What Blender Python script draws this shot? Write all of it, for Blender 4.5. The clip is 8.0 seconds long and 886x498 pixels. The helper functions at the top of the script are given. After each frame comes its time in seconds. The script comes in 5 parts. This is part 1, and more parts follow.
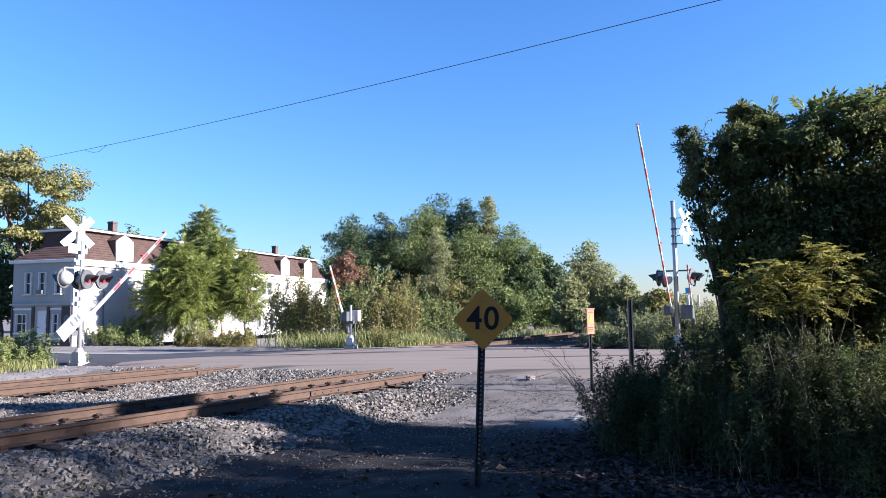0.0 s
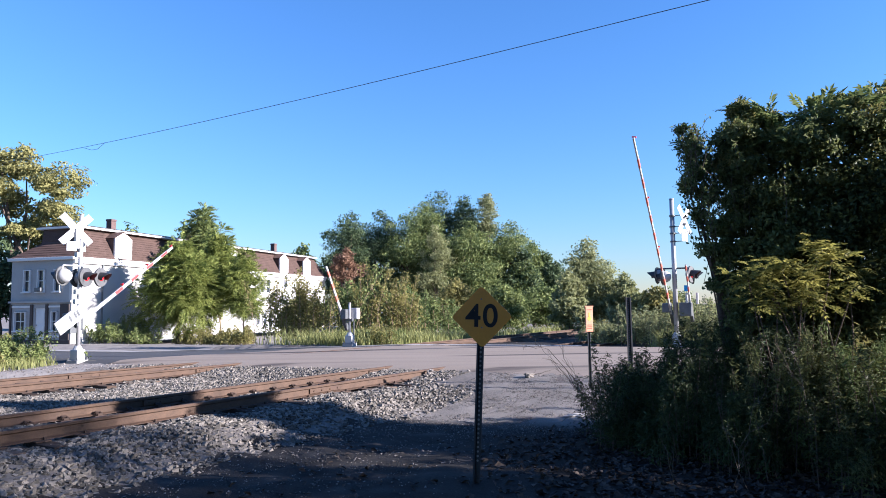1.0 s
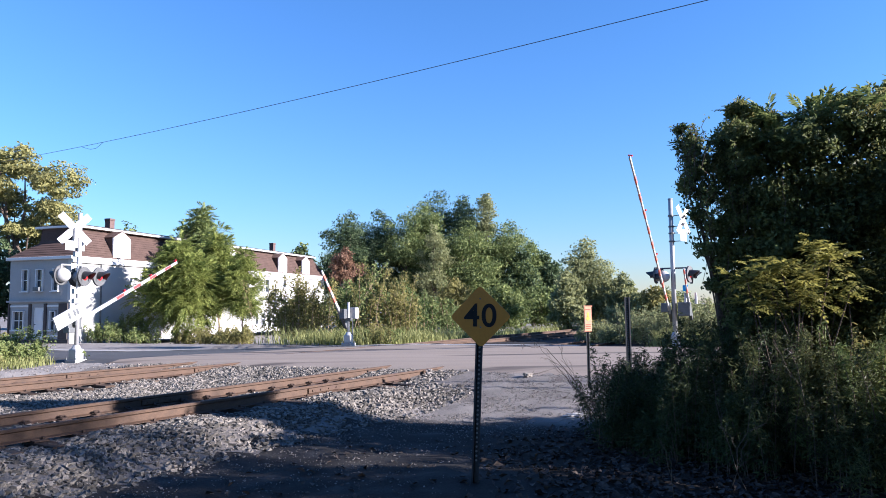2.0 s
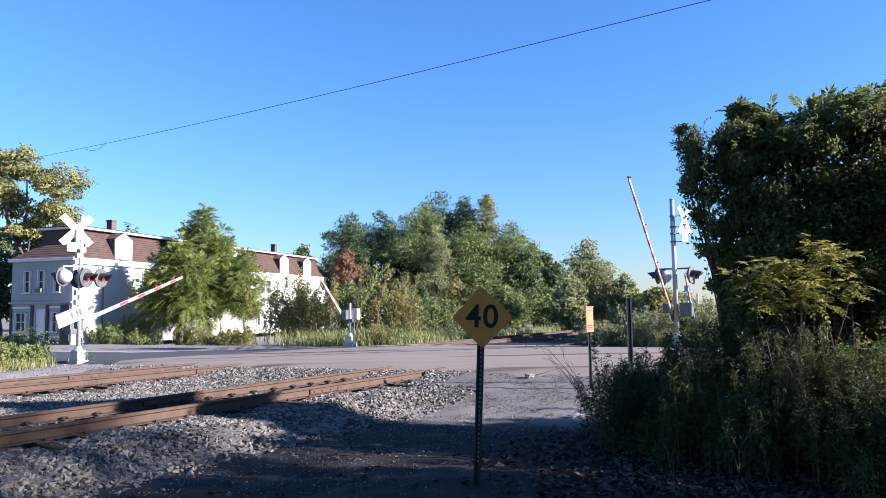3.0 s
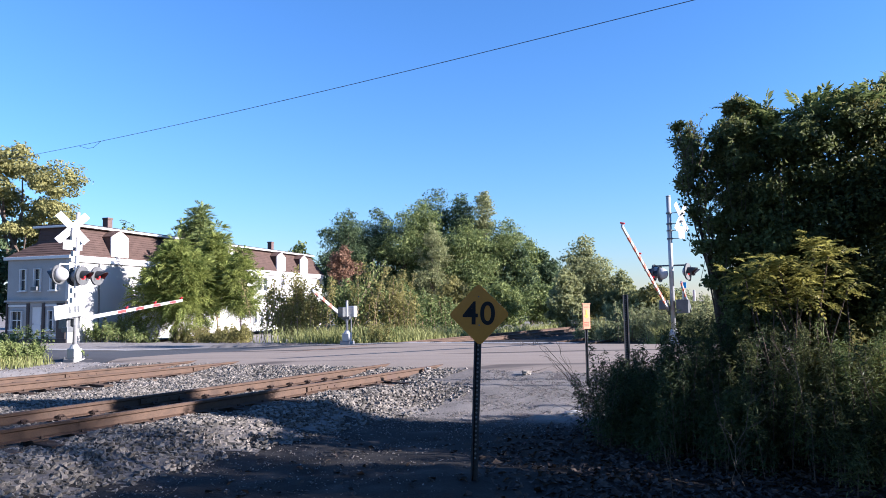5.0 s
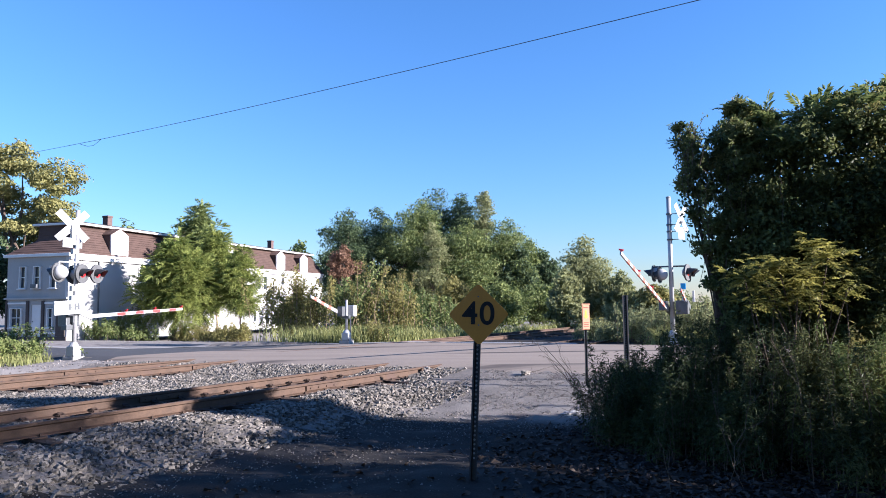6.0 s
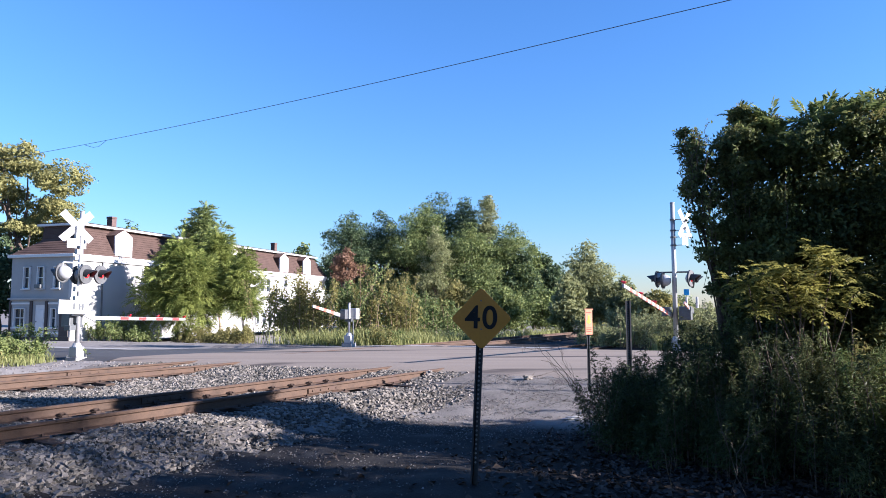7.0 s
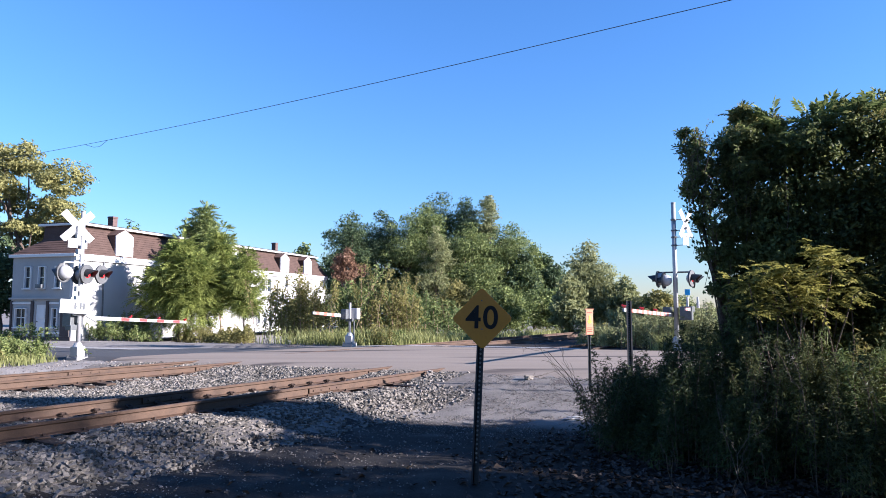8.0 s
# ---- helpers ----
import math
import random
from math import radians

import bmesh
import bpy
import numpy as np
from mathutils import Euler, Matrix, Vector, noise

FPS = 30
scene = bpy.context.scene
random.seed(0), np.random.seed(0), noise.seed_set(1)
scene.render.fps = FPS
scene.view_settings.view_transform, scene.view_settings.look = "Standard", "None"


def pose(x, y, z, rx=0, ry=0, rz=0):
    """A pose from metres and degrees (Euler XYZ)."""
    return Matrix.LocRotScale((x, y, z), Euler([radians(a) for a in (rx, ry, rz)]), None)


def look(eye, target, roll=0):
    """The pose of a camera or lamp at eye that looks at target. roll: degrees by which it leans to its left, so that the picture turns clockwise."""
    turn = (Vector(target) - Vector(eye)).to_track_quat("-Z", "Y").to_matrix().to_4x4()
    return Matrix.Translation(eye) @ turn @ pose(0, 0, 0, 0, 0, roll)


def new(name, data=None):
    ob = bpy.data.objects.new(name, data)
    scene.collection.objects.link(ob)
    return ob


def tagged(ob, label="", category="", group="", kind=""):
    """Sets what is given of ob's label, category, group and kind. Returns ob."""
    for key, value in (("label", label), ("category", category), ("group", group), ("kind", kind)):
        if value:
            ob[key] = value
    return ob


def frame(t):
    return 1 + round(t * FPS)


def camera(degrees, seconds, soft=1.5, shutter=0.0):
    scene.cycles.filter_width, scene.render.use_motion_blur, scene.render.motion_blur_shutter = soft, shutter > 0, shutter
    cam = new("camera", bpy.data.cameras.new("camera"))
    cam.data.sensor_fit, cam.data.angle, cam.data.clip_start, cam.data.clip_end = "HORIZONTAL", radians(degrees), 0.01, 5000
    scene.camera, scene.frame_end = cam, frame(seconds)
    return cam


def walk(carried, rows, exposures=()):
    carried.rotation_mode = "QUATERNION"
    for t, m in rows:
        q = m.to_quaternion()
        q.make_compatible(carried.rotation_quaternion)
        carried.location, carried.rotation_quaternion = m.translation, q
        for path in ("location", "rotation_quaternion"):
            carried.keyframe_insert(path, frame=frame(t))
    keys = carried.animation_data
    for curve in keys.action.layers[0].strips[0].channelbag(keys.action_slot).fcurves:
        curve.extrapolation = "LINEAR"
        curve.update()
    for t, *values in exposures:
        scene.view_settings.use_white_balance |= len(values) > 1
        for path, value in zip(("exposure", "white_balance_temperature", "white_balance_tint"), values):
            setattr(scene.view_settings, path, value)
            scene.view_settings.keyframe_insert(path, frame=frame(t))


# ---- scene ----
# camera, hand held on one spot
cam = camera(65, 8.0, soft=0.9)
walk(cam, [
    (0, pose(0, 0, 1.5, 94.970, 0.697, 0.061)),
    (0.5, pose(0, 0, 1.5, 94.885, 0.710, 0.049)),
    (1, pose(0, 0, 1.5, 94.774, 0.709, -0.034)),
    (1.5, pose(0, 0, 1.5, 94.720, 0.667, -0.147)),
    (3, pose(0, 0, 1.5, 94.815, 0.745, -0.009)),
    (3.5, pose(0, 0, 1.5, 94.739, 0.883, 0.001)),
    (4, pose(0, 0, 1.5, 94.616, 0.826, -0.185)),
    (4.5, pose(0, 0, 1.5, 94.595, 0.923, -0.211)),
    (6, pose(0, 0, 1.5, 94.561, 0.578, -0.292)),
    (6.5, pose(0, 0, 1.5, 94.706, 0.249, -0.044)),
    (7, pose(0, 0, 1.5, 94.874, 0.067, -0.069)),
    (7.5, pose(0, 0, 1.5, 94.833, 0.039, -0.069)),
    (8, pose(0, 0, 1.5, 94.870, 0.041, -0.006)),
], exposures=[(0, 2.11, 4620, 21.0), (8, 2.11, 4620, 21.0)])

# daylight: low sun from the right-hand side, clear sky
SUN_AZ, SUN_EL = radians(-13.4), radians(19.5)   # azimuth from +x towards +y
sun_dir = Vector((math.cos(SUN_EL) * math.cos(SUN_AZ), math.cos(SUN_EL) * math.sin(SUN_AZ), math.sin(SUN_EL)))
sun = new("sun", bpy.data.lights.new("sun", "SUN"))
sun.data.energy, sun.data.angle, sun.data.color = 5.0, radians(0.5), (1.0, 0.77, 0.48)
sun.matrix_world = look(sun_dir * 100, (0, 0, 0))
world = bpy.data.worlds.new("world")
scene.world = world
world.use_nodes = True
wn = world.node_tree
sky = wn.nodes.new("ShaderNodeTexSky")
sky.sky_type, sky.sun_disc = "NISHITA", False
sky.sun_elevation, sky.sun_rotation = SUN_EL, radians(90) - SUN_AZ
sky.air_density, sky.dust_density, sky.ozone_density = 1.45, 0.0, 4.7
wn.links.new(sky.outputs[0], wn.nodes["Background"].inputs[0])
wn.nodes["Background"].inputs[1].default_value = 0.0405


# ---- materials ----
def mat(name, c1, c2, scale=4.0, rough=0.8, metal=0.0, bump=0.15, fine=45.0, spots=None, objrand=0.0, island=0.0):
    """Two-scale mottled surface; spots: (colour, scale, threshold) of stains or rust."""
    m = bpy.data.materials.new(name)
    m.use_nodes = True
    nt = m.node_tree
    N, L = nt.nodes, nt.links
    b = N["Principled BSDF"]
    tc = N.new("ShaderNodeTexCoord")
    n1 = N.new("ShaderNodeTexNoise")
    n1.inputs["Scale"].default_value, n1.inputs["Detail"].default_value, n1.inputs["Roughness"].default_value = scale, 6, 0.65
    n2 = N.new("ShaderNodeTexNoise")
    n2.inputs["Scale"].default_value, n2.inputs["Detail"].default_value = fine, 4
    for n in (n1, n2):
        L.new(tc.outputs["Object"], n.inputs["Vector"])
    ramp = N.new("ShaderNodeValToRGB")
    ramp.color_ramp.elements[0].position, ramp.color_ramp.elements[1].position = 0.34, 0.66
    ramp.color_ramp.elements[0].color, ramp.color_ramp.elements[1].color = (*c1, 1), (*c2, 1)
    mixf = N.new("ShaderNodeMath")
    mixf.operation = "MULTIPLY_ADD"
    mixf.inputs[1].default_value, mixf.inputs[2].default_value = 0.4, 0.3 * 1.0
    L.new(n2.outputs[0], mixf.inputs[0])
    add = N.new("ShaderNodeMath")
    add.operation = "MULTIPLY_ADD"
    add.inputs[1].default_value = 0.5
    L.new(n1.outputs[0], add.inputs[0])
    L.new(mixf.outputs[0], add.inputs[2])
    sub = N.new("ShaderNodeMath")
    sub.operation = "SUBTRACT"
    sub.inputs[1].default_value = 0.25
    L.new(add.outputs[0], sub.inputs[0])
    last = sub.outputs[0]
    if objrand or island:
        src = N.new("ShaderNodeObjectInfo" if objrand else "ShaderNodeNewGeometry")
        r = N.new("ShaderNodeMath")
        r.operation = "MULTIPLY_ADD"
        r.inputs[1].default_value = objrand or island
        L.new(src.outputs["Random" if objrand else "Random Per Island"], r.inputs[0])
        L.new(last, r.inputs[2])
        r2 = N.new("ShaderNodeMath")
        r2.operation = "SUBTRACT"
        r2.inputs[1].default_value = (objrand or island) / 2
        L.new(r.outputs[0], r2.inputs[0])
        last = r2.outputs[0]
    L.new(last, ramp.inputs[0])
    col = ramp.outputs[0]
    if spots:
        sc, sscale, thr = spots
        n3 = N.new("ShaderNodeTexNoise")
        n3.inputs["Scale"].default_value, n3.inputs["Detail"].default_value = sscale, 7
        L.new(tc.outputs["Object"], n3.inputs["Vector"])
        rr = N.new("ShaderNodeValToRGB")
        rr.color_ramp.elements[0].position, rr.color_ramp.elements[1].position = thr, thr + 0.08
        L.new(n3.outputs[0], rr.inputs[0])
        mx = N.new("ShaderNodeMix")
        mx.data_type = "RGBA"
        L.new(rr.outputs[0], mx.inputs[0])
        L.new(col, mx.inputs[6])
        mx.inputs[7].default_value = (*sc, 1)
        col = mx.outputs[2]
    L.new(col, b.inputs["Base Color"])
    b.inputs["Roughness"].default_value, b.inputs["Metallic"].default_value = rough, metal
    if rough >= 0.9:
        b.inputs["Specular IOR Level"].default_value = 0.12
    if bump:
        bp = N.new("ShaderNodeBump")
        bp.inputs["Strength"].default_value, bp.inputs["Distance"].default_value = bump, 0.02
        L.new(add.outputs[0], bp.inputs["Height"])
        L.new(bp.outputs[0], b.inputs["Normal"])
    return m


def leaf_mat(name, dark, light, trans=0.35, rough=0.55):
    """Leaf: colour varies leaf by leaf and in drifts over the crown; part of the light passes through."""
    m = bpy.data.materials.new(name)
    m.use_nodes = True
    nt = m.node_tree
    N, L = nt.nodes, nt.links
    b = N["Principled BSDF"]
    geo = N.new("ShaderNodeNewGeometry")
    noise_n = N.new("ShaderNodeTexNoise")
    noise_n.inputs["Scale"].default_value, noise_n.inputs["Detail"].default_value = 0.7, 3
    L.new(geo.outputs["Position"], noise_n.inputs["Vector"])
    add = N.new("ShaderNodeMath")
    add.operation = "MULTIPLY_ADD"
    add.inputs[1].default_value = 0.55
    L.new(geo.outputs["Random Per Island"], add.inputs[0])
    L.new(noise_n.outputs[0], add.inputs[2])
    sub = N.new("ShaderNodeMath")
    sub.operation = "SUBTRACT"
    sub.inputs[1].default_value = 0.28
    L.new(add.outputs[0], sub.inputs[0])
    ramp = N.new("ShaderNodeValToRGB")
    ramp.color_ramp.elements[0].position, ramp.color_ramp.elements[1].position = 0.2, 0.85
    ramp.color_ramp.elements[0].color, ramp.color_ramp.elements[1].color = (*dark, 1), (*light, 1)
    L.new(sub.outputs[0], ramp.inputs[0])
    L.new(ramp.outputs[0], b.inputs["Base Color"])
    b.inputs["Roughness"].default_value = rough
    b.inputs["Specular IOR Level"].default_value = 0.2
    tr = N.new("ShaderNodeBsdfTranslucent")
    L.new(ramp.outputs[0], tr.inputs[0])
    mx = N.new("ShaderNodeMixShader")
    mx.inputs[0].default_value = trans
    L.new(b.outputs[0], mx.inputs[1])
    L.new(tr.outputs[0], mx.inputs[2])
    L.new(mx.outputs[0], N["Material Output"].inputs[0])
    return m


def plain(name, c, rough=0.5, metal=0.0, emit=0.0, coat=0.0):
    m = mat(name, tuple(v * 0.88 for v in c), c, 9, rough, metal, 0.03, 120)
    b = m.node_tree.nodes["Principled BSDF"]
    if emit:
        b.inputs["Emission Color"].default_value = (*c, 1)
        b.inputs["Emission Strength"].default_value = emit
    b.inputs["Coat Weight"].default_value = coat
    return m


def glass_mat(name):
    m = bpy.data.materials.new(name)
    m.use_nodes = True
    b = m.node_tree.nodes["Principled BSDF"]
    b.inputs["Base Color"].default_value = (0.03, 0.035, 0.04, 1)
    b.inputs["Roughness"].default_value = 0.06
    b.inputs["Specular IOR Level"].default_value = 0.6
    return m


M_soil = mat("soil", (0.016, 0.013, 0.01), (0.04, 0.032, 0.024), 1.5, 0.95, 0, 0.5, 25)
# near-black base: tree shade on the near lane is put into this colour
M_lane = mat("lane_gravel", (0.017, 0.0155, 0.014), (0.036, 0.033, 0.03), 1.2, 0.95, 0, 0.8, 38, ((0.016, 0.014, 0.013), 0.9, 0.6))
M_pale = mat("pale_crushed_gravel", (0.15, 0.138, 0.128), (0.26, 0.24, 0.222), 2.5, 0.95, 0, 0.8, 38, ((0.07, 0.065, 0.06), 1.1, 0.6))
# the sunlit end of the lane is the same colour scaled up
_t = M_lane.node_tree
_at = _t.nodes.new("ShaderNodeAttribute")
_at.attribute_name = "lane_light"
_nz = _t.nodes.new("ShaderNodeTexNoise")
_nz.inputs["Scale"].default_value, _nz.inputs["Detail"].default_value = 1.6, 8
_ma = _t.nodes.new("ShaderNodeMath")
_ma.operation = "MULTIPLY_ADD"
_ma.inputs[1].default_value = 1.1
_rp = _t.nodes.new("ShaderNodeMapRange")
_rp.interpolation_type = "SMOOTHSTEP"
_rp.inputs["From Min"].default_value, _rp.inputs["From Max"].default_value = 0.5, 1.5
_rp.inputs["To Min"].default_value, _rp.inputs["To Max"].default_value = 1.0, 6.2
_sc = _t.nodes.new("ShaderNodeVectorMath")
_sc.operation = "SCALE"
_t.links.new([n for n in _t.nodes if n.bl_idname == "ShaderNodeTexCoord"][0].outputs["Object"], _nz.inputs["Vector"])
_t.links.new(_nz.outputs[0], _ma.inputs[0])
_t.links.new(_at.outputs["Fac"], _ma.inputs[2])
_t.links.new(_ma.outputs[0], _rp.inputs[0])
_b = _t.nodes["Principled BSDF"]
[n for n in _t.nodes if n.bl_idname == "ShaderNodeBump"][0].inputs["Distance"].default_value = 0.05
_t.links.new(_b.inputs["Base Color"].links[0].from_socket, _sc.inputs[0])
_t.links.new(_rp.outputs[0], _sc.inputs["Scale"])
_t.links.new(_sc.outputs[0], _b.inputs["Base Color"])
M_ballast = mat("ballast_bed", (0.095, 0.088, 0.08), (0.17, 0.15, 0.134), 5, 0.95, 0, 0.9, 20)
# dark copy of the ballast bed: tree shade put into the colour
M_bed_shade = mat("shaded_ballast", (0.014, 0.013, 0.013), (0.04, 0.036, 0.034), 4, 0.9, 0, 0.9, 20)
M_grassground = mat("grass_ground", (0.05, 0.06, 0.022), (0.11, 0.11, 0.045), 0.8, 0.95, 0, 0.4, 20)
M_stone = mat("ballast_stone", (0.07, 0.065, 0.057), (0.192, 0.173, 0.15), 6, 0.9, 0, 0.25, 60, island=0.95)
M_gravel = mat("small_gravel", (0.095, 0.087, 0.08), (0.215, 0.195, 0.178), 6, 0.95, 0, 0.2, 60, island=0.9)
M_asphalt_old = mat("worn_asphalt", (0.168, 0.141, 0.116), (0.262, 0.222, 0.182), 0.8, 0.9, 0, 0.25, 60, ((0.075, 0.064, 0.058), 0.5, 0.58))
_t = M_asphalt_old.node_tree
_map = _t.nodes.new("ShaderNodeMapping")
_map.inputs["Rotation"].default_value = (0, 0, radians(20))
_map.inputs["Scale"].default_value = (0.12, 1.5, 1)
_tc = [n for n in _t.nodes if n.bl_idname == "ShaderNodeTexCoord"][0]
_t.links.new(_tc.outputs["Object"], _map.inputs[0])
for _n in [n for n in _t.nodes if n.bl_idname == "ShaderNodeTexNoise" and n.inputs["Scale"].default_value < 3]:
    _t.links.new(_map.outputs[0], _n.inputs["Vector"])
M_asphalt = mat("dark_asphalt", (0.028, 0.028, 0.031), (0.042, 0.042, 0.046), 1.2, 0.85, 0, 0.25, 70)
M_rail = mat("rusty_rail", (0.034, 0.0195, 0.011), (0.088, 0.05, 0.027), 3, 0.75, 0.15, 0.25, 60, ((0.06, 0.034, 0.022), 2.2, 0.58))
M_railhead = mat("worn_rail_top", (0.14, 0.115, 0.1), (0.26, 0.23, 0.21), 5, 0.35, 0.8, 0.05, 90)
M_tie = mat("creosoted_timber", (0.035, 0.025, 0.019), (0.1, 0.072, 0.052), 3, 0.9, 0, 0.5, 30, objrand=0.5)
M_spike = mat("rusty_spike", (0.022, 0.014, 0.01), (0.06, 0.035, 0.022), 9, 0.8, 0.2, 0.2)
M_galv = mat("galvanised_steel", (0.3, 0.3, 0.305), (0.42, 0.42, 0.42), 3, 0.45, 0.25, 0.06, 40, ((0.4, 0.37, 0.34), 2.0, 0.66))
M_postpaint = mat("dark_painted_channel", (0.012, 0.014, 0.018), (0.034, 0.038, 0.046), 5, 0.5, 0.2, 0.08, 50, ((0.09, 0.06, 0.045), 9.0, 0.66))
M_darkgalv = mat("weathered_steel", (0.07, 0.075, 0.08), (0.14, 0.145, 0.15), 5, 0.5, 0.4, 0.08, 50)
M_white = mat("white_sheet", (0.34, 0.34, 0.34), (0.41, 0.41, 0.41), 2, 0.5, 0, 0.03, 40, ((0.6, 0.58, 0.55), 3.0, 0.68))
M_red = mat("red_reflective", (0.5, 0.03, 0.025), (0.62, 0.05, 0.04), 4, 0.4, 0, 0.03)
M_orange = mat("faded_red_reflective", (0.42, 0.1, 0.065), (0.52, 0.145, 0.095), 4, 0.45, 0, 0.03)
M_black = mat("black_paint", (0.012, 0.012, 0.014), (0.03, 0.03, 0.032), 6, 0.5, 0, 0.03)
M_disc = mat("dull_background_disc", (0.05, 0.051, 0.053), (0.1, 0.101, 0.103), 6, 0.6, 0.0, 0.05)
M_lens = plain("red_lens", (0.55, 0.02, 0.02), 0.15, 0, 0.02, 0.5)
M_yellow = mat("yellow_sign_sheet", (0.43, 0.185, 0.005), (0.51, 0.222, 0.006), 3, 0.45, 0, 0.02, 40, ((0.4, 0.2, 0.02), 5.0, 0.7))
M_signtext = mat("black_sign_print", (0.004, 0.004, 0.005), (0.009, 0.009, 0.009), 6, 0.85, 0, 0)
M_pink = mat("faded_orange_sign", (0.6, 0.24, 0.13), (0.68, 0.31, 0.18), 4, 0.5, 0, 0.02)
M_lemon = mat("yellow_mark", (0.8, 0.5, 0.03), (0.85, 0.58, 0.05), 4, 0.5, 0, 0)
M_blue = mat("blue_plate", (0.02, 0.25, 0.6), (0.04, 0.33, 0.7), 4, 0.4, 0, 0)
M_concrete = mat("pale_concrete", (0.22, 0.215, 0.205), (0.32, 0.31, 0.3), 3, 0.85, 0, 0.2, 40)
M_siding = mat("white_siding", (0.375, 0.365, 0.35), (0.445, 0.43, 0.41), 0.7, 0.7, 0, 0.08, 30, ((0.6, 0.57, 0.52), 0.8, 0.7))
# greyed copy of the white siding: shade on the gable put into colour
M_siding_shade = mat("shaded_siding", (0.27, 0.265, 0.255), (0.34, 0.332, 0.32), 0.7, 0.7, 0, 0.08, 30)
M_roof = mat("brown_shingle", (0.06, 0.041, 0.034), (0.108, 0.071, 0.058), 1.5, 0.9, 0, 0.4, 22, objrand=0.35)
M_roofdark = mat("dark_shingle", (0.03, 0.028, 0.03), (0.06, 0.055, 0.055), 1.5, 0.9, 0, 0.3, 22)
M_brick = mat("chimney_brick", (0.08, 0.055, 0.05), (0.14, 0.098, 0.088), 5, 0.9, 0, 0.4, 30)
M_trim = mat("white_trim", (0.55, 0.54, 0.52), (0.64, 0.63, 0.61), 2, 0.55, 0, 0.05)
M_darktrim = mat("dark_porch_wood", (0.035, 0.028, 0.025), (0.07, 0.055, 0.05), 3, 0.8, 0, 0.1)
M_glass = glass_mat("window_glass")
M_bark = mat("bark", (0.06, 0.045, 0.035), (0.17, 0.13, 0.1), 6, 0.95, 0, 0.6, 40)
M_drybark = mat("dry_stem", (0.2, 0.14, 0.09), (0.36, 0.27, 0.18), 6, 0.9, 0, 0.3, 40)
M_twig = mat("grey_dead_twig", (0.07, 0.058, 0.045), (0.16, 0.13, 0.1), 6, 0.9, 0, 0.2, 40)
M_wire = plain("black_cable", (0.07, 0.075, 0.085), 0.6)
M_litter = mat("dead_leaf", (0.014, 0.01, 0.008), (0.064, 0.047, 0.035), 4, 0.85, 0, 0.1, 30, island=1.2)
M_rust_steel = mat("rusty_bridge_steel", (0.16, 0.06, 0.04), (0.3, 0.12, 0.08), 2, 0.8, 0.1, 0.1)
L_dark = leaf_mat("dark_green_leaf", (0.04, 0.062, 0.028), (0.125, 0.165, 0.072), 0.34)
L_vine = leaf_mat("vine_leaf", (0.048, 0.062, 0.022), (0.21, 0.23, 0.078), 0.45)
L_mid = leaf_mat("green_leaf", (0.075, 0.105, 0.032), (0.25, 0.285, 0.09), 0.34)
L_bright = leaf_mat("bright_green_leaf", (0.11, 0.145, 0.03), (0.37, 0.4, 0.1), 0.44)
L_olive = leaf_mat("olive_leaf", (0.14, 0.135, 0.04), (0.33, 0.3, 0.1), 0.5)
L_silver = leaf_mat("grey_green_leaf", (0.155, 0.17, 0.075), (0.35, 0.36, 0.165), 0.5)
L_yellow = leaf_mat("yellowing_leaf", (0.165, 0.162, 0.055), (0.365, 0.345, 0.125), 0.45)
L_sumac = leaf_mat("sumac_leaf", (0.12, 0.13, 0.03), (0.36, 0.33, 0.075), 0.48)
L_rust = leaf_mat("red_brown_leaf", (0.13, 0.076, 0.048), (0.27, 0.165, 0.1), 0.3)
L_grass = leaf_mat("grass_blade", (0.16, 0.175, 0.055), (0.37, 0.37, 0.135), 0.4)
# lighter weed leaf: sun on the right of the brush put into colour
L_weed_lit = leaf_mat("lit_weed_leaf", (0.03, 0.041, 0.016), (0.19, 0.2, 0.072), 0.38)
L_weed = leaf_mat("weed_leaf", (0.022, 0.034, 0.014), (0.095, 0.118, 0.044), 0.34)


# ---- building helpers ----
def link_mesh(name, data, material, parent=None, label=""):
    data.materials.clear()
    for mm in (material if isinstance(material, (list, tuple)) else [material]):
        data.materials.append(mm)
    ob = new(name, data)
    ob.parent = parent
    if label:
        tagged(ob, label)
    return ob


def part(name, bm, material, parent=None, label=""):
    """Link a bmesh as one mesh object under its thing."""
    me = bpy.data.meshes.new(name)
    bm.normal_update()
    bm.to_mesh(me)
    bm.free()
    return link_mesh(name, me, material, parent, label)


def thing(name, m, label, category, group="", kind=""):
    ob = new(name)
    ob.empty_display_size = 0.2
    ob.matrix_world = m
    return tagged(ob, label, category, group, kind)


def box(bm, c, s, rot=None, bevel=0.0):
    m = Matrix.Translation(c) @ (rot.to_4x4() if rot else Matrix()) @ Matrix.Diagonal((*s, 1))
    r = bmesh.ops.create_cube(bm, size=1, matrix=m)
    if bevel:
        es = {e for v in r["verts"] for e in v.link_edges}
        bmesh.ops.bevel(bm, geom=list(es), offset=bevel, segments=2, affect="EDGES", profile=0.6)
    return bm


def tube(bm, p0, p1, r0, r1=None, seg=10, caps=True):
    p0, p1 = Vector(p0), Vector(p1)
    d = p1 - p0
    m = Matrix.Translation((p0 + p1) / 2) @ d.to_track_quat("Z", "Y").to_matrix().to_4x4()
    bmesh.ops.create_cone(bm, cap_ends=caps, segments=seg, radius1=r0, radius2=r0 if r1 is None else r1, depth=d.length, matrix=m)
    return bm


